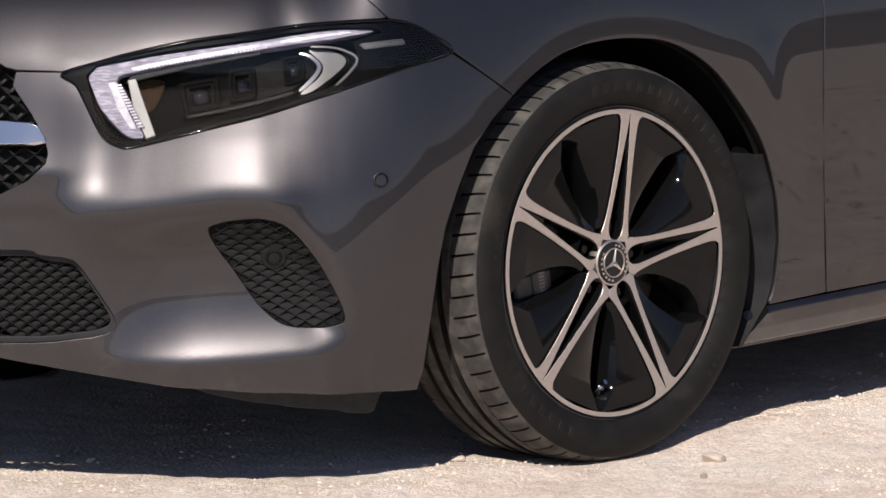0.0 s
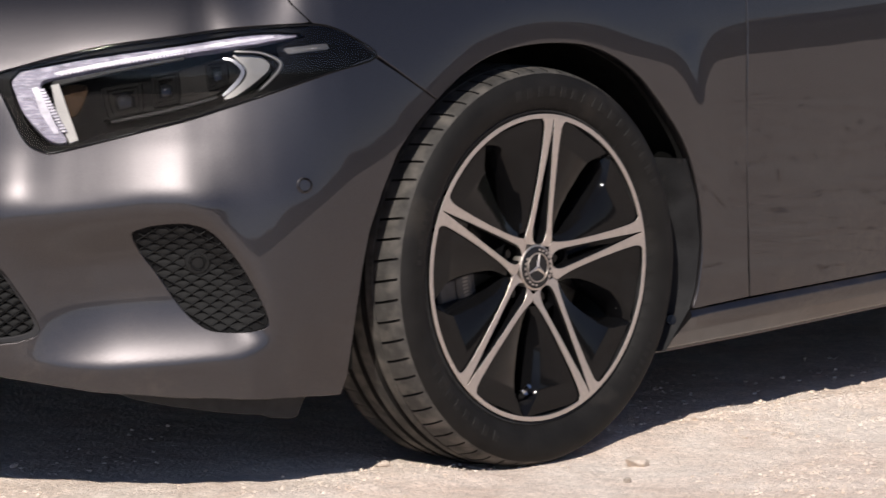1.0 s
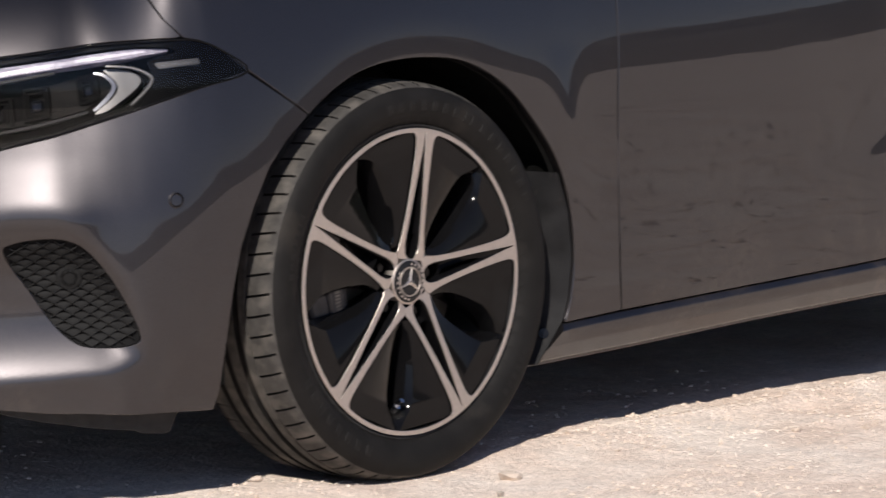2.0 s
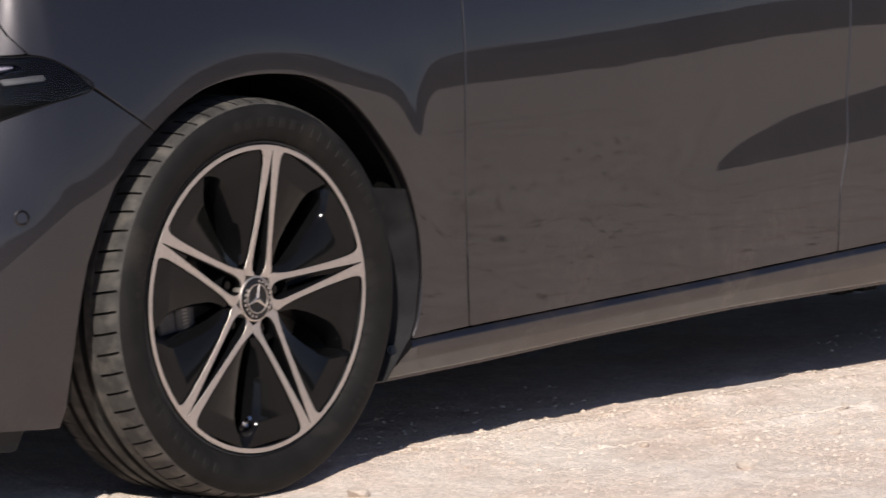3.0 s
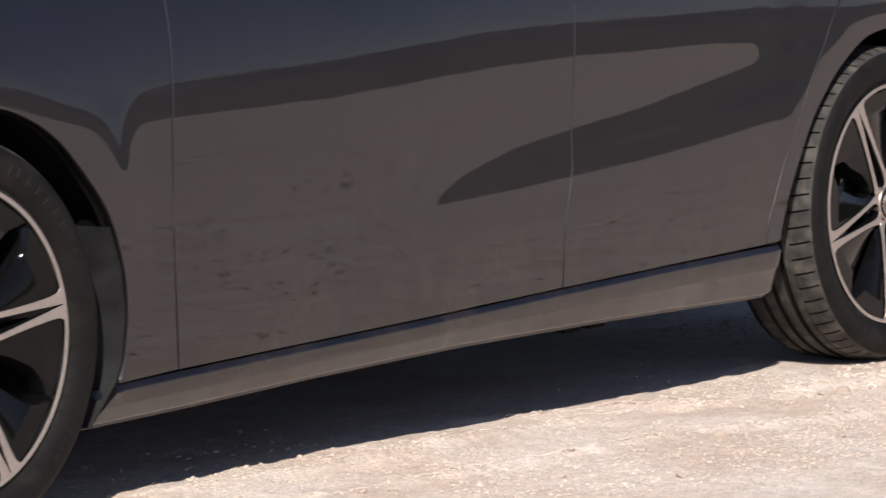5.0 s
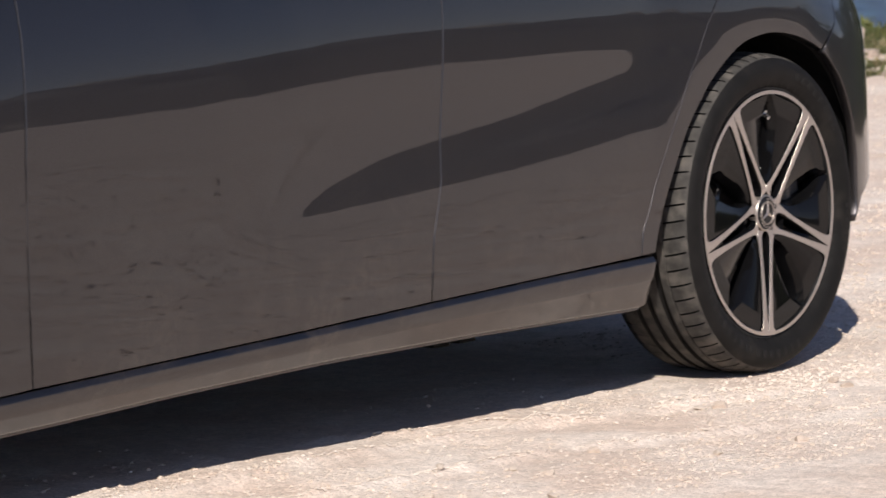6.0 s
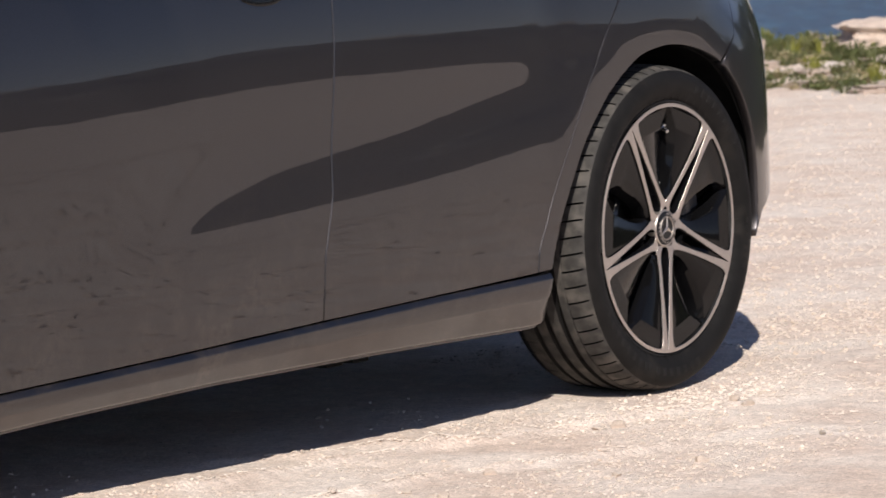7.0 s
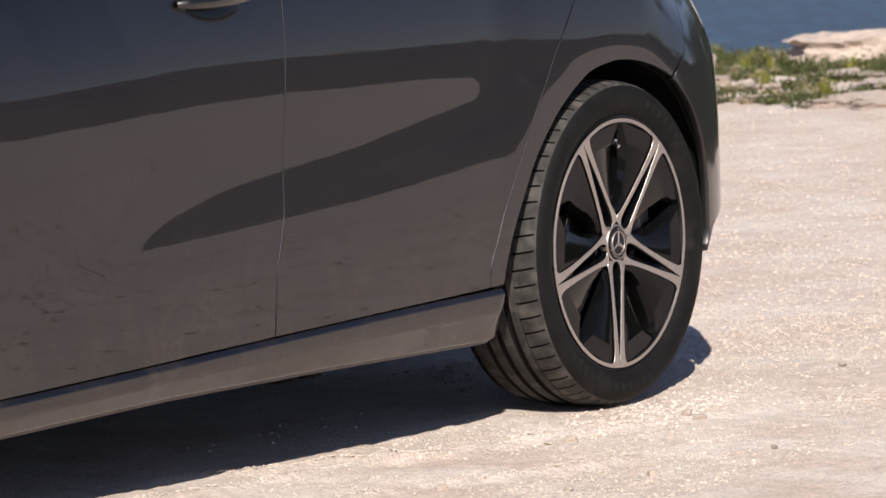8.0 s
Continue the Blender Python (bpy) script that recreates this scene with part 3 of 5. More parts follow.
def make_wheel():
    bm = bmesh.new()
    lathe(bm, [(.012, .2440), (.004, .2520), (.0035, .2545), (.006, .2562), (.012, .2560), (.020, .2500)], 128)
    lathe(bm, [(.006, .2425), (.030, .2380), (.050, .2330), (.120, .2300), (.195, .2380), (.205, .2500)], 128)
    lathe(bm, [(.195, .2380), (.200, .20), (.200, .002)], 64)
    wheel = finish("wheel", bm, BLACK, car, "turned alloy and gloss black wheel with ten slim spokes")
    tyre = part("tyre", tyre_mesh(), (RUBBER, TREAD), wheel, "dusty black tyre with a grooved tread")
    for p in tyre.data.polygons:
        p.use_smooth = True
    bm = bmesh.new()
    lathe(bm, [(.0012, .2416), (.0003, .2418), (.0000, .2422), (.0000, .2488), (.0003, .2492), (.0012, .2494)], 160)
    part("rim_ring", bm, SILVER, wheel, "bright turned alloy ring")
    for k in range(5):
        a = 2 * math.pi * k / 5
        for side in (-1, 1):
            bm = bmesh.new()
            front, wall_in, wall_out = [], [], []
            for r, s0, s1 in SPOKE:
                y = dish(r)
                i, o = polar(r, side * s0, a), polar(r, side * s1, a)
                i2, o2 = polar(r, side * (s0 + .0004), a), polar(r, side * (s1 - .0004), a)
                front.append([(i[0], y + .0006, i[1]), (i2[0], y, i2[1]), (o2[0], y, o2[1]), (o[0], y + .0006, o[1])])
                wall_in.append([(i[0], y + .0006, i[1]), (i[0], y + .020, i[1])])
                wall_out.append([(o[0], y + .0006, o[1]), (o[0], y + .020, o[1])])
            strip(bm, front, 0), strip(bm, wall_in, 1), strip(bm, wall_out, 1)
            part("spoke", bm, (SILVER, RIM_BLACK), wheel)
        # the black pocket between a pair of spokes: a slot, a web and the bolt's hole
        bm = bmesh.new()
        rows = []
        for r, s0, s1 in SPOKE:
            deep = float(np.interp(r, [.036, .040, .070, .0745, .080, .084, .148, .166, .19], [.004, .030, .030, .007, .007, .034, .034, .008, .004]))
            rows.append([(polar(r, s0 * k, a)[0], dish(r) + d, polar(r, s0 * k, a)[1]) for k, d in ((-1, .0022), (-.86, .0032), (-.62, deep), (.62, deep), (.86, .0032), (1, .0022))])
        strip(bm, rows)
        part("pocket", bm, RIM_BLACK, wheel)
        bm = bmesh.new()
        at = polar(.0565, 0, a)
        bmesh.ops.create_cone(bm, cap_ends=True, segments=6, radius1=.0092, radius2=.0080, depth=.016, matrix=Matrix.Translation((at[0], .032, at[1])) @ pose(0, 0, 0, 90))
        bmesh.ops.bevel(bm, geom=bm.edges[:], offset=.0012, segments=2, affect="EDGES")
        part("lug_bolt", bm, RIM_BLACK, wheel)
        # the two gloss vanes either side of the opening between two pairs
        mid = a + math.pi / 5
        for side in (-1, 1):
            bm, rows = bmesh.new(), []
            for r in (.2415, .236, .230, .225, .221, .217, .213, .208, .203, .196, .185, .17, .155, .14, .125, .112, .102, .094, .088, .080, .074, .068, .062, .057):
                edge = polar(r, side * spoke_edge(r) * .985, a if side > 0 else a + 2 * math.pi / 5)
                reach = Vector(edge).length
                span = math.hypot(edge[0] - reach * math.sin(mid), edge[1] - reach * math.cos(mid))
                half = min(float(np.interp(r, [.057, .064, .072, .088, .105, .14, .185, .200, .212, .220, .225, .25], [0, .0005, .005, .0105, .0145, .017, .0165, .0145, .0105, .005, .0005, .0005])), span * .62)
                wall = min(float(np.interp(r, [.057, .08, .12, .17, .206, .225, .236, .2415], [.003, .006, .010, .014, .017, .017, .010, .002])), (span - half) * .75)
                deep = float(np.interp(r, [.057, .070, .085, .13, .19, .209, .222, .232, .2415], [.003, .010, .020, .030, .030, .027, .020, .010, .003]))
                y = dish(r) + .0035
                f = (half + wall) / span
                toward = lambda k: (edge[0] + (reach * math.sin(mid) - edge[0]) * k, edge[1] + (reach * math.cos(mid) - edge[1]) * k)
                c, c2, lip = toward(1 - f), toward(1 - f + .0012 / span), toward(1 - half / span)
                rows.append([(edge[0], y, edge[1]), (c[0], y + .0022, c[1]), (c2[0], y + .0030, c2[1]), (lip[0], y + deep, lip[1]), (lip[0], y + deep + .026, lip[1])])
            strip(bm, rows)
            part("vane", bm, RIM_BLACK, wheel, flat=False)
    bm = bmesh.new()
    lathe(bm, [(.016, .0335), (.0098, .0338), (.0092, .0344), (.0096, .0366), (.0112, .0376), (.03, .0380)], 64)
    part("hub", bm, SILVER, wheel)
    bm = bmesh.new()
    lathe(bm, [(.012, .0338), (.0085, .0330), (.0070, .0300), (.0064, .0262), (.0072, .0245), (.0078, .0225), (.0072, .0120), (.0070, .0005)], 48)
    part("centre_cap", bm, material("cap_black", (.012, .012, .013), .4, 0, 0, .1, 200, specular=.3), wheel, "dark centre cap with a plain bright emblem")
    bm = bmesh.new()
    lathe(bm, [(.0072, .0246), (.0052, .0240), (.0052, .0226), (.0074, .0220)], 48)
    for k in range(3):
        a = 2 * math.pi * k / 3
        strip(bm, [[(*polar(r, s * w, a)[:1], .0062 - (.0018 if s == 0 else 0), polar(r, s * w, a)[1]) for s in (-1, 0, 1)] for r, w in ((.0228, .0008), (.012, .0022), (.001, .0040))])
    for k in range(22):                                           # the cap's lettering as plain bars
        a = 2 * math.pi * k / 22
        if k % 11 < 8:
            strip(bm, [[(*polar(r, s * .0022, a)[:1], .0060, polar(r, s * .0022, a)[1]) for s in (-1, 1)] for r in (.0272, .0306)])
    part("emblem", bm, SILVER, wheel, "plain bright emblem")
    bm = bmesh.new()
    lathe(bm, [(.085, .172), (.078, .170), (.076, .165), (.076, .095), (.070, .090), (.066, .060), (.066, .002)], 72)
    part("brake_disc", bm, STEEL, wheel)
    bm = bmesh.new()
    bmesh.ops.create_cone(bm, cap_ends=True, segments=16, radius1=.0045, radius2=.0040, depth=.026, matrix=Matrix.Translation((.004, .016, -.200)) @ pose(0, 0, 0, 55))
    bmesh.ops.create_cone(bm, cap_ends=True, segments=12, radius1=.0068, radius2=.0060, depth=.016, matrix=Matrix.Translation((.004, .021, -.207)) @ pose(0, 0, 0, 55))
    part("valve_stem", bm, CHROME, wheel, "small bright metal valve")
    for first, n in ((196, 8), (20, 8), (268, 7), (110, 6), (340, 8)):     # raised lettering as plain bars
        big = n == 8
        for i in range(n):
            bm = bmesh.new()
            a = radians(first + i * (5.2 if big else 3.2))
            w, r0, r1 = (.0066, .278, .295) if big else (.0045, .279, .290)
            rows = []
            for r in np.linspace(r0, r1, 4):
                y = float(np.interp(r, [.2610, .2700, .2800, .2895, .2985], [-.001, -.0070, -.0105, -.0118, -.0105])) - .0006
                rows.append([(*polar(r, s * w, a)[:1], y + (.0012 if abs(s) > .9 else 0), polar(r, s * w, a)[1]) for s in (-1, -.8, .8, 1)])
            strip(bm, rows)
            part("raised_mark", bm, MARK, wheel)
    return wheel


def brake_caliper(at, turn):
    bm = bmesh.new()
    for r0, r1, y0, y1, spread in ((.105, .188, .046, .070, 24), (.168, .196, .060, .105, 21), (.118, .150, .040, .050, 12)):
        rows = []
        for t in np.linspace(-spread, spread, 9):
            a = radians(turn + t)
            e = .004 if abs(t) > spread - 1 else 0
            rows.append([(r * math.sin(a), y, r * math.cos(a)) for r, y in ((r0 + e, y1), (r0 + e, y0 + .004), (r0 + .004, y0), (r1 - .004, y0), (r1 - e, y0 + .004), (r1 - e, y1), (r0 + e, y1))])
        strip(bm, rows)
    ob = finish("brake_caliper", bm, material("caliper_grey", (.055, .055, .058), .42, .5, 0, .15, 80), car, "dark grey brake caliper")
    ob.location = at
    bm = bmesh.new()
    for i in range(8):
        a = radians(turn - 9 + i * 2.4)
        strip(bm, [[(r * math.sin(b), .0392, r * math.cos(b)) for b in (a - radians(.8), a + radians(.8))] for r in (.128, .140)])
    tag = part("lettering", bm, STEEL, ob)
    return ob


wheel = make_wheel()
for x, turn, hub in ((0, 9.2, .3205), (WHEELBASE, 183.4, .3145)):
    at = pose(x, 0, hub, 0, turn, 0)
    if x == 0:
        wheel.matrix_basis = at
    else:
        ob = copy_thing(wheel, at)
        for piece in ob.children:                                 # its cap sits with the star upright
            if piece.name.split(".")[0] in ("centre_cap", "emblem"):
                piece.matrix_basis = pose(0, 0, 0, 0, -turn, 0)
    copy_thing(wheel, pose(x, 2 * MID, hub, 0, -turn, 180))
brake_caliper((0, 0, HUB_Z), 262)
brake_caliper((WHEELBASE, 0, HUB_Z), 85)


# ---- sills, liners, underside ----
def sill(far):
    bm = bmesh.new()
    rows = []
    for x in np.r_[.300, .310, .320, .330, .340, .350, .360, np.linspace(.372, 2.25, 60), 2.27, 2.280, 2.287, 2.292, 2.296, 2.299]:
        zt = float(np.interp(x, *zip(*SILL))) - .0022
        zb = float(np.interp(x, [.300, .335, .56, .89, 1.29, 1.735, 2.25, 2.28, 2.287, 2.292, 2.296, 2.299], [.150, .150, .155, .166, .174, .173, .166, .167, .170, .176, .188, .206]))
        fold = zt - .012 - .36 * (zt - zb)
        out = .004 * math.exp(-((x - .35) / .05) ** 2)
        rows.append([(max(x, .300 + .060 * (z - zb) / (zt - zb)), y, z) for y, z in ((.050, zt + .003), (.030, zt + .0008), (.010, zt + .0003), (.0035, zt - .0006), (.0015, zt - .0025), (-.0018 - out, zt - .0074), (-.0030 - out, zt - .0094), (-.0036 - out, zt - .0120),
                                            (.0008, fold + .0040), (.0014, fold + .0014), (.0022, fold - .0008), (.0040, fold - .0040), (.0130, zb + .007), (.0150, zb + .004), (.0185, zb + .0025), (.0280, zb + .0030), (.0290, zb - .0005), (.0295, zb - .0045), (.034, zb - .0060), (.080, zb - .002), (.16, zb + .014))])
    if far:
        rows = [[(x, 2 * MID - y, z) for x, y, z in row] for row in rows]
    strip(bm, rows)
    for row in (rows[0], rows[-1]):
        bm.faces.new([bm.verts.new(p) for p in row])
    part("sill", bm, PAINT, car, "dusty painted sill under the doors")


def liner(line, cx, cz, far):
    """The felt lining behind an arch's edge, which it follows."""
    bm, rows = bmesh.new(), []
    for u, z in line:
        d = Vector((u - cx, 0, z - cz)).normalized()
        rows.append([(u + d.x * e, 2 * MID - y if far else y, max(z + d.z * e, .15)) for y, e in ((.017, .001), (.030, -.002), (.034, .012), (.120, .020), (.30, .018), (.31, -.08), (.31, -.33))])
    strip(bm, rows)
    part("arch_liner", bm, LINER, car, "black felt wheel arch liner")


FRONT_LINE = [(-.404, .20), (-.402, .25), (-.396, .30), (-.386, .355), (-.370, .414), (-.344, .475), (-.311, .532)] + [p for p in FRONT_ARCH if p[1] > .2]
REAR_LINE = [p for p in REAR_ARCH if p[0] < 2.9 or p[1] > .30]
for far in (False, True):
    sill(far)
    liner(FRONT_LINE, .01, .31, far)
    liner(REAR_LINE, 2.72, .30, far)

# bead added along the rear quarter's front edge, to catch a line of sun
for far in (False, True):
    bm, rows = bmesh.new(), []
    run = catmull([(u + .0022, z) for u, z in [(2.250, .262)] + DOOR_C[1:]], 8)
    at, nor = skin(run[:, 0], run[:, 1], .0012), skin_normal(run[:, 0], run[:, 1])
    for i in range(len(run)):
        n, along = Vector(nor[i]), Vector(at[min(i + 1, len(run) - 1)] - at[max(i - 1, 0)]).normalized()
        side = n.cross(along)
        ring = [Vector(at[i]) + (n * math.cos(a) + side * math.sin(a)) * .0017 for a in np.linspace(-1.9, 1.9, 9)]
        rows.append([(p.x, 2 * MID - p.y if far else p.y, p.z) for p in ring])
    strip(bm, rows)
    part("glint_bead", bm, PAINT, car, "painted bead at the door gap, added to catch the sun")

# plastic guard at the foot of the front arch
GUARD = material("scuffed_grey_plastic", (.012, .012, .013), .6, 0, 0, .3, 25, .2, 300, (.03, .028, .026), 40, (.66, .80), specular=.15)
bm, rows = bmesh.new(), []
for z in np.linspace(.470, .151, 30):
    x = float(np.interp(z, [.15, .19, .2165, .252, .328, .405, .488, .559], [.300, .338, .363, .379, .391, .383, .352, .296]))
    w = float(np.interp(z, [.15, .20, .30, .36, .42, .455, .47], [.036, .044, .046, .042, .028, .011, .001]))
    rows.append([(x - e, y, z) for e, y in ((.000, .006), (.004, .005), (.007, .008), (.4 * w + .007, .020), (w + .007, .050), (w + .010, .120))])
strip(bm, rows)
guard = part("arch_guard", bm, GUARD, car, "scuffed dark grey plastic guard")
bm = bmesh.new()
bmesh.ops.create_cone(bm, cap_ends=True, segments=20, radius1=.011, radius2=.0085, depth=.006, matrix=pose(.326, .017, .200, 80, 0, -25))
bmesh.ops.create_cone(bm, cap_ends=True, segments=6, radius1=.005, radius2=.005, depth=.004, matrix=pose(.3248, .0138, .2002, 80, 0, -25))
part("screw", bm, GLOSS, guard)

bm = bmesh.new()
# the last box is unseen, added to keep light off the ground below
for x0, x1, y0, z0, z1 in ((.40, 2.30, .13, .165, .24), (-.62, -.40, .16, .172, .26), (3.10, 3.46, .30, .20, .3), (2.34, 3.08, .36, .185, .30)):
    vs = bmesh.ops.create_cube(bm, size=1, matrix=Matrix.Translation(((x0 + x1) / 2, MID, (z0 + z1) / 2)) @ Matrix.Diagonal((x1 - x0, 2 * (MID - y0), z1 - z0, 1)))
bmesh.ops.bevel(bm, geom=bm.edges[:], offset=.015, segments=2, affect="EDGES")
for x, y in ((.62, .11), (.70, .12), (1.74, .12), (1.82, .12)):
    bmesh.ops.create_cube(bm, size=1, matrix=Matrix.Translation((x, y, .158)) @ Matrix.Diagonal((.05, .03, .024, 1)))
part("floor_pan", bm, LINER, car, "black underbody panels", flat=True)
bm = bmesh.new()
bmesh.ops.create_cube(bm, size=1, matrix=Matrix.Translation((1.45, MID, .42)) @ Matrix.Diagonal((1.5, 1.3, .40, 1)))
bmesh.ops.create_cube(bm, size=1, matrix=Matrix.Translation((.02, MID, .46)) @ Matrix.Diagonal((1.24, 1.06, .50, 1)))
bmesh.ops.create_cube(bm, size=1, matrix=Matrix.Translation((2.75, MID, .46)) @ Matrix.Diagonal((1.28, 1.12, .46, 1)))
bmesh.ops.bevel(bm, geom=bm.edges[:], offset=.03, segments=2, affect="EDGES")
part("chassis", bm, LINER, car, "dark inner structure")

# air deflector hanging under the bumper
for far in (False, True):
    panel("air_deflector", [(-.805, .185), (-.464, .166), (-.475, .152), (-.485, .130), (-.495, .127), (-.537, .131), (-.553, .137), (-.629, .144), (-.708, .156), (-.767, .169)], car, mat=BLACK, inset=.035, flange=.004, far=far, label="black plastic air deflector")


# ---- grilles ----
SURROUND_GREY = material("satin_dark_plastic", (.030, .029, .031), .55, 0, 0, .15, 60, .15, 400, specular=.2)
SCALE = material("grained_black_plastic", (.0125, .0125, .0128), .7, 0, 0, .2, 80, .2, 500, specular=.15)
# backing darker than the ribs: shade between the scales is in its colour
SHADED_BLACK = material("shaded_black_plastic", (.010, .010, .0105), .85, 0, 0, .2, 60, specular=.08)
# unseen sheet, added to keep sun from leaking through the grilles
for far in (False, True):
    panel("nose_light_block", [(U0 + .003, .262), (-1.1, .225), (-.62, .178), (-.62, .62), (U0 + .003, .68)], car, mat=LINER, inset=.085, flange=.02, far=far, step=(.06, .06), label="black sheet behind the bumper, added to block light")


def lattice(name, loop, parent, du, dz, width, high, inset, far=False, label="", bow=0.0):
    """Two crossing sets of thin ribs within an outline on the skin."""
    us, zs = [p[0] for p in loop], [p[1] for p in loop]
    bm = bmesh.new()
    for way in (-1, 1):
        k0, k1 = -60, 60
        for k in range(k0, k1):
            run = []
            for t in np.arange(0, 1.0001, .006):
                z = min(zs) + (max(zs) - min(zs)) * t
                u = (min(us) + max(us)) / 2 + k * du + way * (z - (min(zs) + max(zs)) / 2) * du / dz
                if min(us) < u < max(us) and inside(u, z, loop)[0]:
                    run.append((u, z))
                    continue
                if len(run) > 3:
                    rib(bm, run, width, high, inset, far)
                run = []
            if len(run) > 3:
                rib(bm, run, width, high, inset, far)
    return part(name, bm, BLACK, parent, label)


def scales(loop, parent, du, dz, inset, deep, far=False):
    """Rounded scales, one in each cell of the lattice, that dip in under the rib above."""
    us, zs = [p[0] for p in loop], [p[1] for p in loop]
    cu, cz = (min(us) + max(us)) / 2, (min(zs) + max(zs)) / 2
    rest = bmesh.new()
    for i in range(-40, 41):
        for j in range(-40, 41):
            u, z = cu + i * du / 2, cz + j * dz / 2
            if (i + j) % 2 == 0 or not (min(us) < u < max(us) and min(zs) < z < max(zs)) or not inside(u, z, loop)[0]:
                continue
            rows = []
            for k in np.linspace(-.96, .96, 7):
                low, top = -(1 - abs(k)) * .94, (.40 + .04 * abs(k)) * math.sqrt(max(0.0, 1 - k * k)) + .02
                rows.append([(u + k * du / 2, z + (low + (top - low) * t) * dz / 2, inset + deep * sink) for t, sink in ((0, 0.0), (.35, -.06), (.75, .06), (1, .30), (1.02, 1.6))])
            grid = np.array(rows)
            q = skin(grid[..., 0], grid[..., 1], grid[..., 2])
            if far:
                q[..., 1] = 2 * MID - q[..., 1]
            bm = rest if far else bmesh.new()
            strip(bm, [[tuple(p) for p in row] for row in q])
            if not far:
                part("grille_scale", bm, SCALE, parent)
    if far:
        tagged(part("grille_mesh", rest, SCALE, parent), kind="stuff")
    else:
        rest.free()


def rib(bm, run, width, high, inset, far):
    p = np.array(run[::2] + ([run[-1]] if len(run) % 2 == 0 else []))
    a = skin(p[:, 0], p[:, 1] - width, inset)
    b = skin(p[:, 0], p[:, 1] + width * .2, inset - high)
    c = skin(p[:, 0], p[:, 1] + width, inset)
    for q in (a, b, c):
        if far:
            q[:, 1] = 2 * MID - q[:, 1]
    strip(bm, [[tuple(x), tuple(y), tuple(z)] for x, y, z in zip(a, b, c)])


def shrink(loop, by):
    c = np.mean(loop, axis=0)
    return [tuple(c + (np.array(p) - c) * (1 - by)) for p in loop]


for far in (False, True):
    grille = panel("side_grille", shrink(FOG, .012), car, mat=SHADED_BLACK, inset=.0065, flange=.006, far=far, step=(.02, .015), label="black plastic side grille with a scaled pattern")
    lattice("grille_mesh", shrink(FOG, .05), grille, .0285, .0168, .0011, .0050, .006, far)
    scales(shrink(FOG, .09), grille, .0285, .0168, .0030, .0055, far)
    lower = panel("lower_grille", LOWER, car, mat=SURROUND_GREY, inset=.012, flange=.01, far=far, step=(.03, .02), holes=[shrink(LOWER, .13)], label="black lower grille with a diamond mesh")
    panel("grille_back", shrink(LOWER, .11), lower, mat=SHADED_BLACK, inset=.034, flange=.002, far=far, step=(.03, .03))
    lattice("grille_mesh", shrink(LOWER, .12), lower, .0250, .0170, .0014, .0075, .022, far)
    scales([(max(u, -1.105), z) for u, z in shrink(LOWER, .15)], lower, .0250, .0170, .0185, .0075, far)
    upper = panel("radiator_grille", UPPER, car, mat=BLACK, inset=.050, flange=.012, far=far, step=(.03, .03), label="black radiator grille with a chrome bar")
    lattice("grille_mesh", UPPER, upper, .034, .026, .0040, .018, .042, far)
    bar = [(U0 + .003, .590), (-1.089, .595), (-1.041, .591), (-1.020, .584), (-1.012, .573), (-1.016, .565), (-1.040, .561), (-1.087, .561), (U0 + .003, .550)]
    panel("chrome_bar", bar, upper, mat=CHROME, inset=.006, flange=.02, far=far, step=(.02, .008), label="chrome grille bar")

# parking sensors
for u, z, inset in ((-.482, .492, -.0005), (-.656, .379, .001)):
    p, n = Vector(skin(np.array([u]), np.array([z]), inset)[0]), Vector(skin_normal(np.array([u]), np.array([z]))[0])
    m = Matrix.Translation(p) @ n.to_track_quat("Z", "Y").to_matrix().to_4x4()
    bm = bmesh.new()
    for r0, r1, h in ((.0125, .0112, .0022), (.0100, .0095, .0028)):
        rows = []
        for k in range(33):
            a = 2 * math.pi * k / 32
            rows.append([m @ Vector((r * math.cos(a), r * math.sin(a), d)) for r, d in ((r0 + .0008, -.003), (r0, h * .8), (r1, h), (r1 - .0010, h * .2), (.0002, h * .25))])
        strip(bm, rows)
    if inset > 0:
        lathe_rows = []
        for k in range(33):
            a = 2 * math.pi * k / 32
            lathe_rows.append([m @ Vector((r * math.cos(a), r * math.sin(a), d)) for r, d in ((.022, -.004), (.0175, .0006), (.0135, .001))])
        strip(bm, lathe_rows)
    part("parking_sensor", bm, PAINT if inset < 0 else SCALE, car)


# ---- headlamps ----
def clear_glass(name, tint=(1, 1, 1), gloss=.9):
    m = bpy.data.materials.new(name)
    m.use_nodes = True
    t = m.node_tree
    t.nodes.remove(t.nodes["Principled BSDF"])
    mix, see, shine, fr = (t.nodes.new("ShaderNode" + k) for k in ("MixShader", "BsdfTransparent", "BsdfGlossy", "Fresnel"))
    see.inputs["Color"].default_value, shine.inputs["Roughness"].default_value, fr.inputs["IOR"].default_value = (*tint, 1), .015, 1.36
    t.links.new(fr.outputs[0], mix.inputs[0])
    t.links.new(see.outputs[0], mix.inputs[1])
    t.links.new(shine.outputs[0], mix.inputs[2])
    t.links.new(mix.outputs[0], t.nodes["Material Output"].inputs[0])
    return m


GLASS = clear_glass("lamp_glass", (.93, .93, .95))
LIGHT_GUIDE = material("milky_light_guide", (.26, .245, .32), .25, 0, 0, .30, 30, .5, 300, (.46, .44, .54), 60, (.5, .7), squash=(1, 1, 6))
GUIDE_CORE = material("bright_light_guide", (.60, .58, .66), .20, 0, 0, .3, 60, .4, 300)
SATIN = material("satin_silver", (.125, .122, .12), .36, .9, 0, .05, 100)
RIB = material("pale_satin_plastic", (.33, .32, .31), .4, .1, 0, .05, 100)
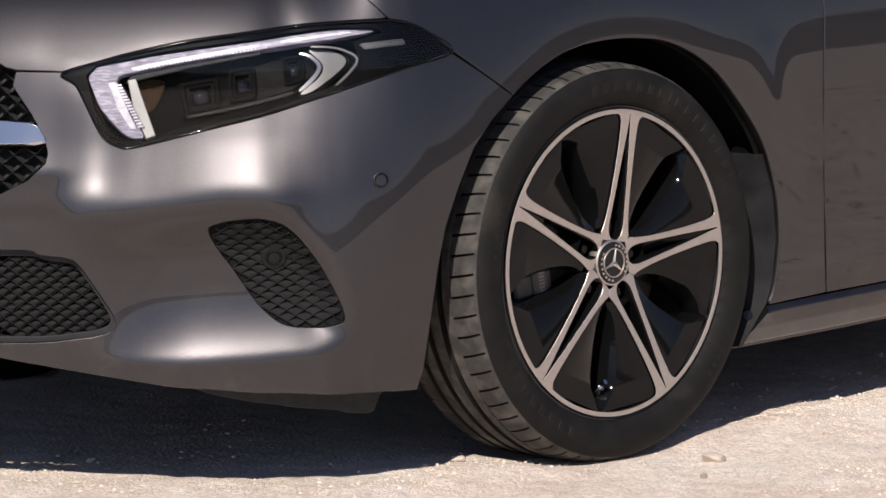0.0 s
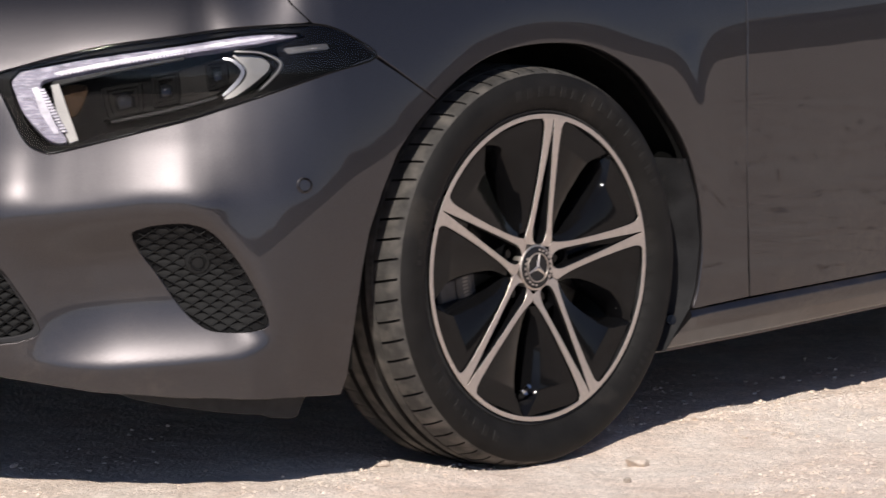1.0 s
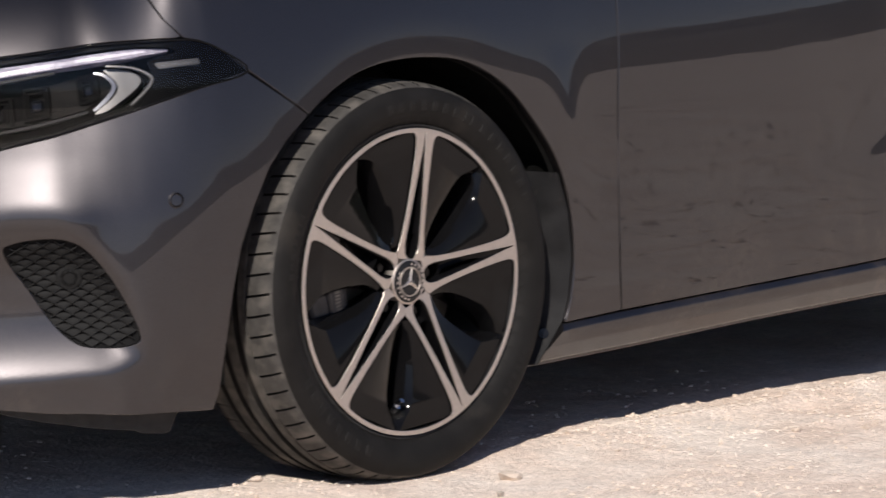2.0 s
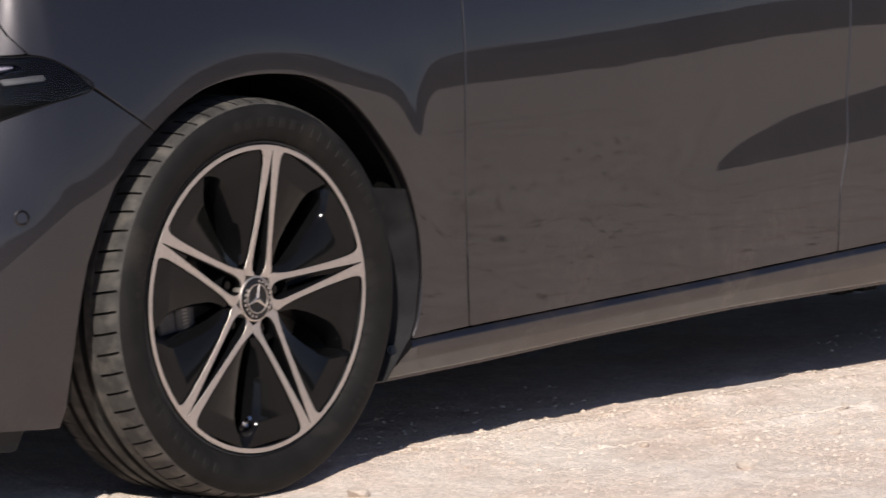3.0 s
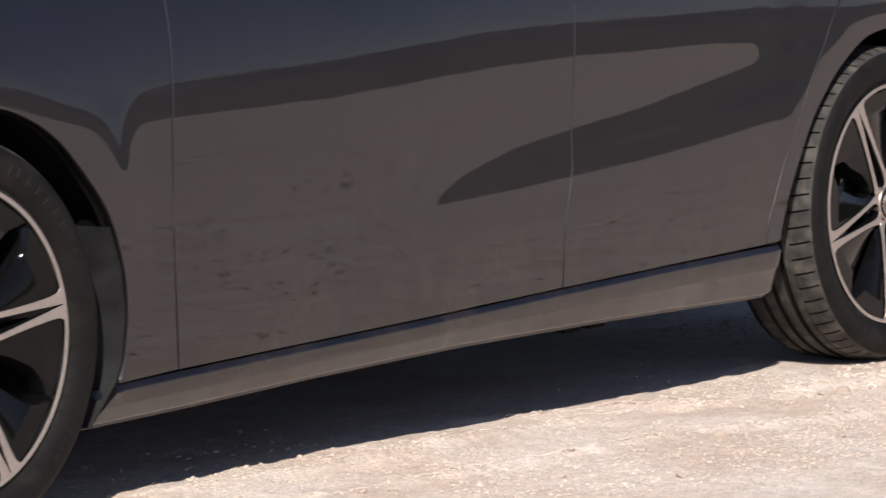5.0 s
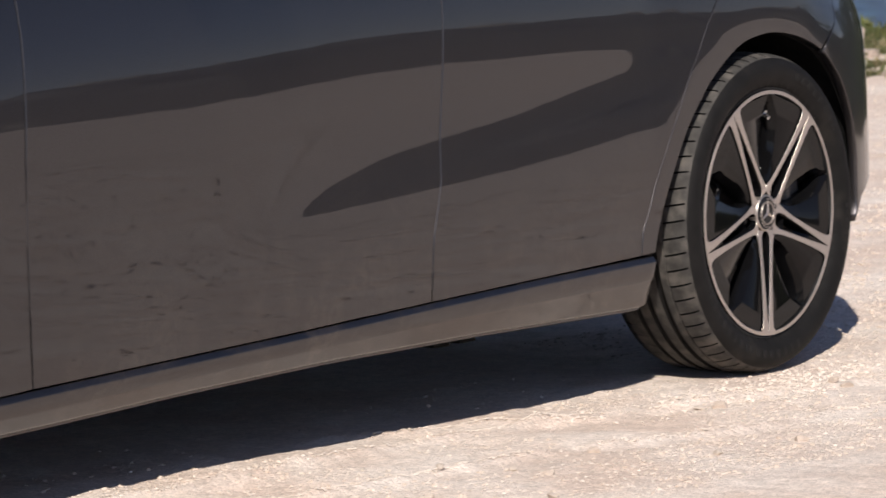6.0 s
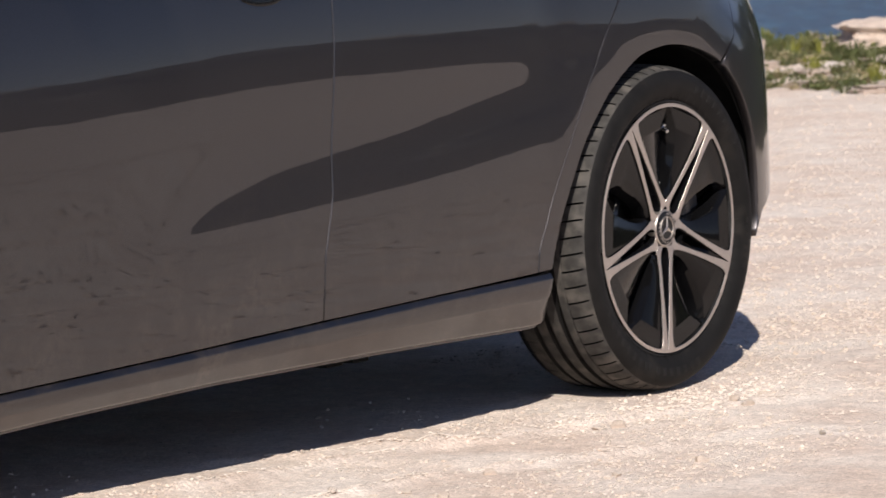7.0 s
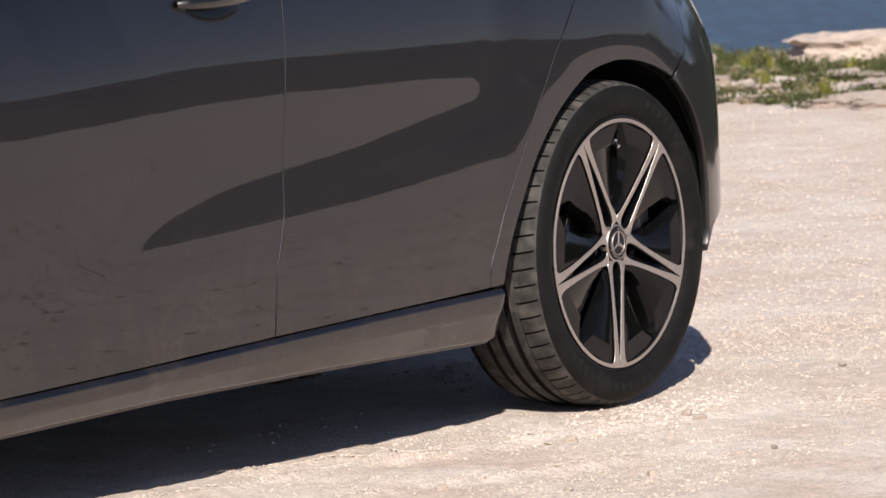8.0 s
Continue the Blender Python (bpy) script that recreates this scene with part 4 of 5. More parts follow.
# frames, bowl and amber near black: shade inside the lamp is their colour
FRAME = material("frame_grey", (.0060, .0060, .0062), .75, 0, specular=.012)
RING = material("dull_chrome", (.20, .20, .215), .22, 1.0)
PLATE = material("plate_grey", (.07, .07, .075), .5, .3)
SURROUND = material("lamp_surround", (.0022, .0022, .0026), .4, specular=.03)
LENS = material("dark_lens", (.004, .0045, .006), .05, 0, 0, specular=.5)
BOWL = material("darkened_reflector", (.0105, .010, .0098), .6, 0, 0, .5, 30, .2, 60, specular=.03)
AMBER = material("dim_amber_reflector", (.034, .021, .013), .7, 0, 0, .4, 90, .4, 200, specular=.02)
DRL = [(-.947, .658), (-.940, .668), (-.929, .674), (-.872, .683), (-.823, .690), (-.727, .701), (-.625, .711), (-.566, .717), (-.515, .721), (-.470, .721), (-.463, .718), (-.498, .713), (-.538, .707),
       (-.632, .699), (-.728, .688), (-.808, .677), (-.872, .666), (-.896, .661), (-.902, .652), (-.896, .629), (-.875, .594), (-.858, .572), (-.862, .567), (-.878, .569), (-.895, .581), (-.924, .612), (-.938, .638)]
INNER_RIB = [(-.884, .652), (-.873, .654), (-.857, .614), (-.839, .570), (-.852, .566), (-.873, .609)]
WINDOW = [(-.951, .661), (-.936, .678), (-.822, .696), (-.624, .717), (-.516, .726), (-.462, .724), (-.450, .717), (-.499, .702), (-.496, .692), (-.492, .677), (-.510, .657), (-.546, .634), (-.604, .619),
          (-.681, .598), (-.791, .581), (-.857, .561), (-.887, .562), (-.906, .574), (-.935, .613)]


LAMP_EDGE = rounded(LAMP, 4)


def headlamp(far):
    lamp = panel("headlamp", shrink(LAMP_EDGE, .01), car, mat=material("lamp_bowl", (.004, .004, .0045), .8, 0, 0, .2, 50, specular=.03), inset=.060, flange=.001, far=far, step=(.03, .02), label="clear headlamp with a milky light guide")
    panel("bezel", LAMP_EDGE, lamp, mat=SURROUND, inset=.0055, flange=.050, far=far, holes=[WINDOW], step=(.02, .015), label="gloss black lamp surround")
    guide = panel("light_guide", rounded(DRL, 3), lamp, mat=LIGHT_GUIDE, inset=.014, flange=.020, far=far, step=(.02, .008), label="milky lilac light guide")
    panel("guide_core", [(-.880, .671), (-.805, .684), (-.693, .700), (-.563, .713), (-.500, .719), (-.496, .717), (-.552, .710), (-.693, .696), (-.800, .681), (-.875, .668)], guide, mat=GUIDE_CORE, inset=.0125, flange=.002, far=far, step=(.02, .006))
    panel("guide_core", [(-.914, .649), (-.906, .650), (-.889, .620), (-.869, .581), (-.876, .581), (-.898, .612)], guide, mat=GUIDE_CORE, inset=.0125, flange=.002, far=far, step=(.02, .006))
    for k in range(15):                                           # ribs down the front leg of the guide
        t = k / 14
        u, z = -.906 + .038 * t, .646 - .062 * t
        panel("guide_tooth", [(u + .0035, z - .0012), (u + .0115, z - .0004), (u + .0115, z + .0012), (u + .0035, z + .0008)], guide, mat=GUIDE_CORE, inset=.0120, flange=.002, far=far)
    for k in range(34):                                           # and beads under its blade
        t = k / 33
        u = -.868 + .21 * t
        z = float(np.interp(u, [-.872, -.808, -.728, -.632], [.6675, .6785, .6895, .7005]))
        panel("guide_tooth", [(u, z - .0007), (u + .0028, z - .0004), (u + .0028, z + .0011), (u, z + .0008)], guide, mat=GUIDE_CORE, inset=.0120, flange=.002, far=far)
    panel("guide_rib", INNER_RIB, lamp, mat=RIB, inset=.018, flange=.020, far=far, step=(.02, .012))
    panel("guide_rib", [(-.887, .649), (-.880, .658), (-.791, .673), (-.694, .687), (-.668, .690), (-.668, .687), (-.694, .684), (-.791, .669), (-.874, .652), (-.880, .648)], lamp, mat=BLACK, inset=.020, flange=.004, far=far, step=(.02, .012))
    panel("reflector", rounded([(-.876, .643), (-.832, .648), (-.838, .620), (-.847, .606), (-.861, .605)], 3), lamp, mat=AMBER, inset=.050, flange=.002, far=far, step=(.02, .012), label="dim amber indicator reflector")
    panel("shelf", [(-.788, .597), (-.700, .612), (-.618, .628), (-.612, .630), (-.611, .626), (-.700, .608), (-.786, .594)], lamp, mat=material("shelf_grey", (.016, .016, .017), .5, 0, specular=.1), inset=.022, flange=.003, far=far, step=(.02, .012))
    crescent = rounded([(-.571, .691), (-.529, .688), (-.510, .675), (-.528, .656), (-.574, .630), (-.598, .626), (-.565, .646), (-.551, .661), (-.553, .673), (-.565, .683)], 4)
    trim = panel("bezel_trim", crescent, lamp, mat=SATIN, inset=.016, flange=.03, far=far, step=(.02, .01), label="satin silver trim")
    panel("trim_ring", rounded([(-.591, .687), (-.571, .684), (-.555, .673), (-.554, .661), (-.570, .645), (-.595, .630), (-.599, .632), (-.575, .649), (-.561, .662), (-.562, .671), (-.576, .681), (-.591, .6845)], 3), trim, mat=RING, inset=.020, flange=.012, far=far, step=(.02, .01), label="chrome ring")
    panel("trim_line", rounded([(-.568, .698), (-.527, .6955), (-.499, .684), (-.4965, .672), (-.512, .655), (-.533, .639), (-.535, .6405), (-.515, .6565), (-.500, .672), (-.502, .6825), (-.528, .6935), (-.568, .696)], 3), lamp, mat=SATIN, inset=.0035, flange=.001, far=far, step=(.02, .01))
    plate = panel("name_plate", [(-.489, .699), (-.485, .7005), (-.419, .705), (-.416, .699), (-.421, .697), (-.483, .692)], lamp, mat=PLATE, inset=.0035, flange=.002, far=far, step=(.02, .01))
    for k in range(9):                                            # its small writing, as plain bars
        u, z = -.477 + .0055 * k, .6960 + .00036 * k
        panel("plate_mark", [(u, z - .0021), (u + .0036, z - .0018), (u + .0036, z + .0020), (u, z + .0017)], plate, mat=SATIN, inset=.0030, flange=.001, far=far)
    panel("reflector", rounded([(-.690, .660), (-.640, .676), (-.560, .684), (-.556, .664), (-.600, .634), (-.690, .616)], 3), lamp, mat=BOWL, inset=.052, flange=.002, far=far, step=(.02, .012), label="silvered reflector behind the lenses, coloured near black")
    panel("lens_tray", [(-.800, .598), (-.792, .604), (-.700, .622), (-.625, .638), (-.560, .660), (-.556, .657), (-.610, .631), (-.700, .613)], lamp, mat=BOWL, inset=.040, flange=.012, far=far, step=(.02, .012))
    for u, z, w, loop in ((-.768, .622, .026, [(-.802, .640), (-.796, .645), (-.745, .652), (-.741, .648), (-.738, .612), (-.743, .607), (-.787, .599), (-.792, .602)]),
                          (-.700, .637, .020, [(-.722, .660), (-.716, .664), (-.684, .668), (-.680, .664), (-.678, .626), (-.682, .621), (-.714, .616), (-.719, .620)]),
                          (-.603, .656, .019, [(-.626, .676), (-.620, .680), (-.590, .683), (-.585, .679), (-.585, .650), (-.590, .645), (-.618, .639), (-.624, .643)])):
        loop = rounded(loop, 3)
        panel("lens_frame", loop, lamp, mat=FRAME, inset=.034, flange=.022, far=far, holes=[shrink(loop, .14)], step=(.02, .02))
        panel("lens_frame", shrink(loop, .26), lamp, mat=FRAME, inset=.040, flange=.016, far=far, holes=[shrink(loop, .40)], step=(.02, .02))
        p, n = Vector(skin(np.array([u]), np.array([z]), .050)[0]), Vector(skin_normal(np.array([u]), np.array([z]))[0])
        bm = bmesh.new()
        bmesh.ops.create_uvsphere(bm, u_segments=20, v_segments=12, radius=w * .62)
        for v in bm.verts:
            v.co.z *= .5
        bmesh.ops.transform(bm, matrix=Matrix.Translation(p) @ n.to_track_quat("Z", "Y").to_matrix().to_4x4(), verts=bm.verts)
        if far:
            for v in bm.verts:
                v.co.y = 2 * MID - v.co.y
        part("lens", bm, LENS, lamp)
    bm, rows = bmesh.new(), []                                     # the seal's rounded lip round the lamp
    edge = np.array(LAMP_EDGE + LAMP_EDGE[:1])
    at, nor = skin(edge[:, 0], edge[:, 1], .0006), skin_normal(edge[:, 0], edge[:, 1])
    for i in range(len(edge)):
        n, run = Vector(nor[i]), Vector(at[(i + 1) % (len(edge) - 1)] - at[i - 1 if i else -2]).normalized()
        across_it = n.cross(run)
        ring = [Vector(at[i]) + (n * math.cos(t) + across_it * math.sin(t)) * .0017 for t in np.linspace(-1.9, 1.9, 9)]
        rows.append([(p.x, 2 * MID - p.y if far else p.y, p.z) for p in ring])
    strip(bm, rows)
    part("seal", bm, RIM_BLACK, lamp, "gloss black rounded lip")
    cover = panel("cover", LAMP_EDGE, lamp, mat=GLASS, inset=-.0005, flange=.002, far=far, step=(.02, .012), facing=([.55, .66, .70, .74], [-3, 3, 9, 16]), label="clear polycarbonate cover")
    cover.visible_shadow = False


headlamp(False)
headlamp(True)


# ---- handles, mirrors ----
def door_handle(u, z, far):
    bm = bmesh.new()
    rows = []
    for t in np.linspace(0, 1, 22):
        x = u - .105 + .21 * t
        bow = .030 * math.sin(math.pi * min(1, max(0, t))) ** .45
        p = skin(np.array([x]), np.array([z + .010 * t]), 0.0)[0]
        h = .0125 * (.55 + .45 * math.sin(math.pi * t) ** .5)
        rows.append([(p[0], p[1] - bow - .010 * math.cos(a) + .004, p[2] + h * math.sin(a)) for a in np.linspace(0, 2 * math.pi, 15)])
    if far:
        rows = [[(x, 2 * MID - y, q) for x, y, q in row] for row in rows]
    strip(bm, rows)
    handle = part("door_handle", bm, PAINT, car, "painted pull handle with a chrome strip")
    # flat gloss black patch: the dark of the hollow is in its colour
    bm, rows = bmesh.new(), []
    for r in (1.0, .9, .6, .02):
        row = []
        for a in np.linspace(0, 2 * math.pi, 25):
            x, q = u - .005 + .075 * r * math.cos(a), z - .004 + .030 * r * math.sin(a)
            p = skin(np.array([x]), np.array([q]), -.0004 if r > .95 else -.0012)[0]
            row.append((p[0], 2 * MID - p[1] if far else p[1], p[2]))
        rows.append(row)
    strip(bm, rows)
    part("dark_cup_patch", bm, GLOSS, handle)


for far in (False, True):
    door_handle(1.462, .843, far)
    door_handle(2.46, .875, far)
    bm = bmesh.new()
    bmesh.ops.create_uvsphere(bm, u_segments=28, v_segments=18, radius=1)
    for v in bm.verts:
        x, y, z = v.co
        v.co = (.10 * x + .02 * y, (.125 + .01 * x) * y, (.080 - .012 * y) * z + (.012 * x))
    bmesh.ops.transform(bm, matrix=Matrix.Translation((.81, 2 * MID + .15 if far else -.15, 1.075)), verts=bm.verts)
    bmesh.ops.create_cube(bm, size=1, matrix=Matrix.Translation((.78, 2 * MID - .01 if far else .01, 1.0)) @ Matrix.Diagonal((.07, .14, .05, 1)))
    part("door_mirror", bm, PAINT, car, "painted door mirror")


# ---- roof, windows, bonnet ----
TINT = material("tinted_glass", (.01, .012, .014), .03, 0, 1.0)


def sheet(name, rows, mat, label=""):
    bm = bmesh.new()
    strip(bm, rows)
    bmesh.ops.remove_doubles(bm, verts=bm.verts, dist=1e-4)
    return part(name, bm, mat, car, label)


BELT = [(.42, .94, .10), (.9, .945, .085), (1.6, .952, .08), (2.4, .975, .09), (2.95, 1.0, .14), (3.25, .985, .22)]
ROOFLINE = [(1.02, 1.335, .26), (1.35, 1.405, .245), (1.75, 1.425, .24), (2.25, 1.415, .25), (2.75, 1.375, .27), (3.05, 1.325, .30)]


def along(line, t):
    line = np.array(line)
    return np.array([np.interp(t * (len(line) - 1), range(len(line)), line[:, i]) for i in range(3)])


def across(a, b, crown, n=13, bow=0.0):
    """A row of points from (x, z, y) on the near side to its mirror, arched."""
    return [(a[0] - bow * math.sin(math.pi * t), a[2] + (2 * MID - 2 * a[2]) * t, a[1] + crown * math.sin(math.pi * t)) for t in np.linspace(0, 1, n)]


sheet("roof", [across(along(ROOFLINE, t), None, .045) for t in np.linspace(0, 1, 20)], PAINT, "painted roof")
sheet("windscreen", [across(np.array(BELT[0]) * (1 - t) + np.array(ROOFLINE[0]) * t, None, .03 + .015 * t, bow=.16 * (1 - t) + .06 * t) for t in np.linspace(0, 1, 10)], TINT, "tinted windscreen")
sheet("rear_window", [across(np.array(ROOFLINE[-1]) * (1 - t) + np.array(BELT[-1]) * t, None, .045 * (1 - t) + .01, bow=-.12 * t) for t in np.linspace(0, 1, 8)], TINT, "tinted rear window")
for far in (False, True):
    flip = lambda row: [(x, 2 * MID - y if far else y, z) for x, y, z in row]
    for name, t0, t1, mat in (("window_pillar", 0, .16, PAINT), ("side_window", .16, .46, TINT), ("window_pillar", .46, .50, GLOSS), ("side_window", .50, .80, TINT), ("window_pillar", .80, 1.0, PAINT)):
        rows = []
        for t in np.linspace(t0, t1, 7):
            b, r = along(BELT, t), along(ROOFLINE, t)
            rows.append(flip([(b[0] * (1 - k) + r[0] * k, b[2] * (1 - k) + r[2] * k - .02 * math.sin(math.pi * k), b[1] * (1 - k) + r[1] * k) for k in np.linspace(0, 1, 8)]))
        sheet(name, rows, mat)
    rows = []
    for u, z in ((.53, .93), (.9, .938), (1.3, .94), (1.66, .942), (2.2, .945), (2.70, .95), (3.0, .96), (3.3, .945), (3.6, .93)):
        p, q = skin(np.array([u]), np.array([z - .004]))[0], along(BELT, float(np.interp(u, [p[0] for p in BELT], np.linspace(0, 1, len(BELT)))))
        rows.append(flip([tuple(p), ((p[0] + q[0]) / 2, (p[1] + q[2]) / 2, (p[2] + q[1]) / 2 + .004), (q[0], q[2], q[1])]))
    sheet("window_trim", rows, GLOSS)
rim = [skin(np.array([u]), np.array([z]))[0] for u, z in ((-.50, .82), (-.438, .751), (-.30, .80), (-.1, .875), (.2, .935), (.52, .93))]
rim[0] = skin(np.array([-.56]), np.array([.858]))[0]
rows = []
for p, c in zip(rim, (.02, .06, .085, .075, .05, .03)):
    rows.append([(p[0] - .05 * math.sin(math.pi * t), p[1] + (2 * MID - 2 * p[1]) * t, p[2] + c * math.sin(math.pi * t) ** .7) for t in np.linspace(0, 1, 15)])
sheet("bonnet_top", rows, PAINT, "painted bonnet")


# ---- ground, shore and sea ----
def shore(x, y):
    """Metres past the shore line; the sea lies beyond four."""
    return (x - 12.6) * .92 + (y - 5.0) * .40


def lumps(x, y, size, seed):
    return noise.noise(Vector((x / size, y / size, seed)))


RUTS = (((.4, .07), (.9, .02), (1.4, .03), (1.9, .0), (2.25, -.08), (2.5, -.17), (3.1, -.45)), ((.6, -.13), (.95, -.17), (1.3, -.21), (1.57, -.24), (1.91, -.33), (2.6, -.5)), ((1.2, .20), (1.5, .17), (1.8, .07), (2.02, -.07), (2.5, -.13)))


def rut(x, y):
    h = 0.0
    for k, line in enumerate(RUTS):
        c = np.interp(x, [p[0] for p in line], [p[1] for p in line]) + .018 * lumps(x, k, .22, 3)
        fade = smooth(line[0][0], line[0][0] + .5, x) * (1 - smooth(line[-1][0] - .6, line[-1][0], x))
        h += fade * (.012 * math.exp(-((y - c) / .012) ** 2) - .006 * math.exp(-((y - c + .055) / .05) ** 2)) * (.7 + .9 * lumps(x, k * 7, .13, 8))
    return h


def height(x, y):
    near = math.exp(-((x - 1.5) / 7) ** 2 - (y / 5) ** 2)
    z = .010 * lumps(x, y, .55, 1) + .0045 * lumps(x, y, .12, 2) + (.0035 * lumps(x, y, .035, 5) if near > .2 else 0) + .03 * (1 - near) * lumps(x, y, 2.5, 4)
    z += .014 * float((1 - smooth(.9, 2.0, x)) * smooth(-.12, .06, y) * (1 - smooth(1.9, 2.6, y)) * smooth(-2.5, -1.0, x))
    if near > .3:
        z += rut(x, y)
    for cx in (0, WHEELBASE):                                     # the tyres have pressed a level bed
        for cy in (.1, 2 * MID - .1):
            k = math.exp(-(((x - cx) / .16) ** 4 + ((y - cy) / .17) ** 4))
            z = z * (1 - k) - .004 * k
    z -= .010 * float(smooth(.9, 2.6, x))
    s = shore(x, y)
    bank = float(smooth(0, 2.5, s))
    z += bank * (.02 + .05 * lumps(x, y, .9, 6) + .05 * lumps(x, y, .3, 7))
    drop = float(smooth(4.3, 6.6, min(s, y + 16)))
    return z * (1 - drop) - 6.0 * drop


def spaced(lo, hi, fine, far_lo, far_hi):
    mid = list(np.arange(lo, hi, fine))
    left, step = [lo], fine
    while left[-1] > far_lo:
        step *= 1.16
        left.append(left[-1] - step)
    right, step = [hi], fine
    while right[-1] < far_hi:
        step *= 1.16 if right[-1] > 19 else 1.035
        right.append(right[-1] + min(step, .25) if right[-1] < 20 else right[-1] + step)
    return np.array(left[:0:-1] + mid + right)


xs, ys = spaced(-.9, 4.6, .016, -900, 900), spaced(-.75, .62, .016, -900, 900)
verts = [(x, y, height(x, y)) for x in xs for y in ys]
n = len(ys)
me = bpy.data.meshes.new("ground")
me.from_pydata(verts, [], [(i * n + j, (i + 1) * n + j, (i + 1) * n + j + 1, i * n + j + 1) for i in range(len(xs) - 1) for j in range(n - 1)])
me.materials.append(GROUND)
me.shade_smooth()
tagged(new("ground", me), "pale dusty gravel ground with tyre ruts", "ground", kind="structure")

# light and dark of the waves are put into the colour as stretched patches
SEA = material("sea_water", (.006, .025, .053), .35, 0, 0, .50, 2.4, 1.0, 1.6, (.017, .060, .100), 1.3, (.48, .66), distance=.25, ior=1.33, specular=.22, squash=(1, .16, 1))
bm = bmesh.new()
bmesh.ops.create_grid(bm, x_segments=8, y_segments=8, size=4000)
for v in bm.verts:
    v.co.z = -4.0
sea = finish("water", bm, SEA)
sea.rotation_euler = (0, 0, radians(-57))                        # turned so the colour streaks stretch away from the camera
tagged(sea, "dark blue sea with small waves", "sea", kind="structure")

# low dark hills round the bay, landwards of the shore
SCRUB = material("dark_scrub_hill", (.028, .027, .018), .95, 0, 0, .35, .05, 0, 1, (.26, .24, .20), .09, (.57, .66), squash=(1, 1, 9))
rows = []
for a in np.linspace(86, 365, 200):
    d = Vector((math.sin(radians(a)), math.cos(radians(a)), 0))
    crest = 10.5 + 3.5 * lumps(a / 16, 0, 1, 2) + 1.2 * lumps(a / 3, 0, 1, 4) + .5 * lumps(a * 1.1, 0, 1, 5)
    crest *= smooth(86, 96, a) * (1 - smooth(350, 364, a))
    rows.append([tuple(d * r + Vector((0, 0, z * crest - .8))) for r, z in ((105, 0), (118, .30), (130, .55), (148, .85), (165, 1.0), (190, .9), (240, -.3))])
bm = bmesh.new()
strip(bm, rows)
scarp = bmesh.new()                                              # pale broken rock below the crest
for k in range(90):
    a0, length = 88 + 3.05 * k + lumps(k, 2, 1.7, 3), 1.2 + 1.6 * abs(lumps(k, 5, 1.3, 8))
    band = []
    for a in np.linspace(a0, a0 + length, 9):
        d, t = Vector((math.sin(radians(a)), math.cos(radians(a)), 0)), (a - a0) / length
        crest = (10.5 + 3.5 * lumps(a / 16, 0, 1, 2) + 1.2 * lumps(a / 3, 0, 1, 4)) * smooth(86, 96, a) * (1 - smooth(350, 364, a))
        low, tall = crest * (.74 + .10 * lumps(k, 9, 1.1, 4)), crest * .085 * math.sin(math.pi * t) ** .5 * (1 + .5 * lumps(a * 3, k, 1, 6))
        band.append([tuple(d * (r - 9) + Vector((0, 0, low + h * tall))) for r, h in ((140, 0), (141, .55), (144, 1.0), (150, .8))])
    strip(scarp, band)
tagged(finish("backdrop", scarp, material("pale_rock_scarp", (.34, .31, .27), .95, 0, 0, .35, .6, 0, 1)), "pale broken rock along far hills", "rock", kind="structure")
tagged(finish("backdrop", bm, SCRUB), "low dark scrubby hills far off", "hills", kind="structure")


# ---- loose stones ----
def stone_mesh(name, seed, mat, rings=2):
    rng = random.Random(seed)
    bm = bmesh.new()
    bmesh.ops.create_icosphere(bm, subdivisions=rings, radius=1)
    sx, sy, sz = 1, rng.uniform(.6, .95), rng.uniform(.42, .7)
    cuts = [(Vector((rng.gauss(0, 1), rng.gauss(0, 1), rng.gauss(0, 1))).normalized(), rng.uniform(.40, .78)) for _ in range(9)]
    for v in bm.verts:
        p = v.co.copy()
        for way, far_off in cuts:                                 # broken faces
            over = p.dot(way) - far_off
            if over > 0:
                p -= way * over * .9
        p += p.normalized() * .06 * lumps(p.x * 3 + seed, p.y * 3 + p.z * 2, 1, seed)
        v.co = (p.x * sx, p.y * sy, p.z * sz)
    me = bpy.data.meshes.new(name)
    bm.to_mesh(me)
    bm.free()
    me.materials.append(mat)
    me.shade_smooth()
    me.set_sharp_from_angle(angle=radians(28))
    return me


PALE = material("pale_limestone", (.66, .565, .485), .9, 0, 0, .15, 40, .5, 120, (.60, .49, .40), 8, (.52, .7), distance=.004)
WHITE = material("chalky_limestone", (.77, .68, .595), .95, 0, 0, .10, 60, .3, 150, distance=.003)
TAN = material("tan_limestone", (.64, .53, .445), .9, 0, 0, .18, 40, .5, 120, distance=.004)
GREY = material("grey_limestone", (.48, .42, .36), .9, 0, 0, .18, 40, .5, 120, distance=.004)
meshes = [stone_mesh("stone", k, (PALE, PALE, TAN, GREY)[k % 4]) for k in range(8)]
WORDS = ("small pale limestone lying on the gravel", "small pale limestone lying on the gravel", "small tan limestone lying on the gravel", "small grey stone lying on the gravel")
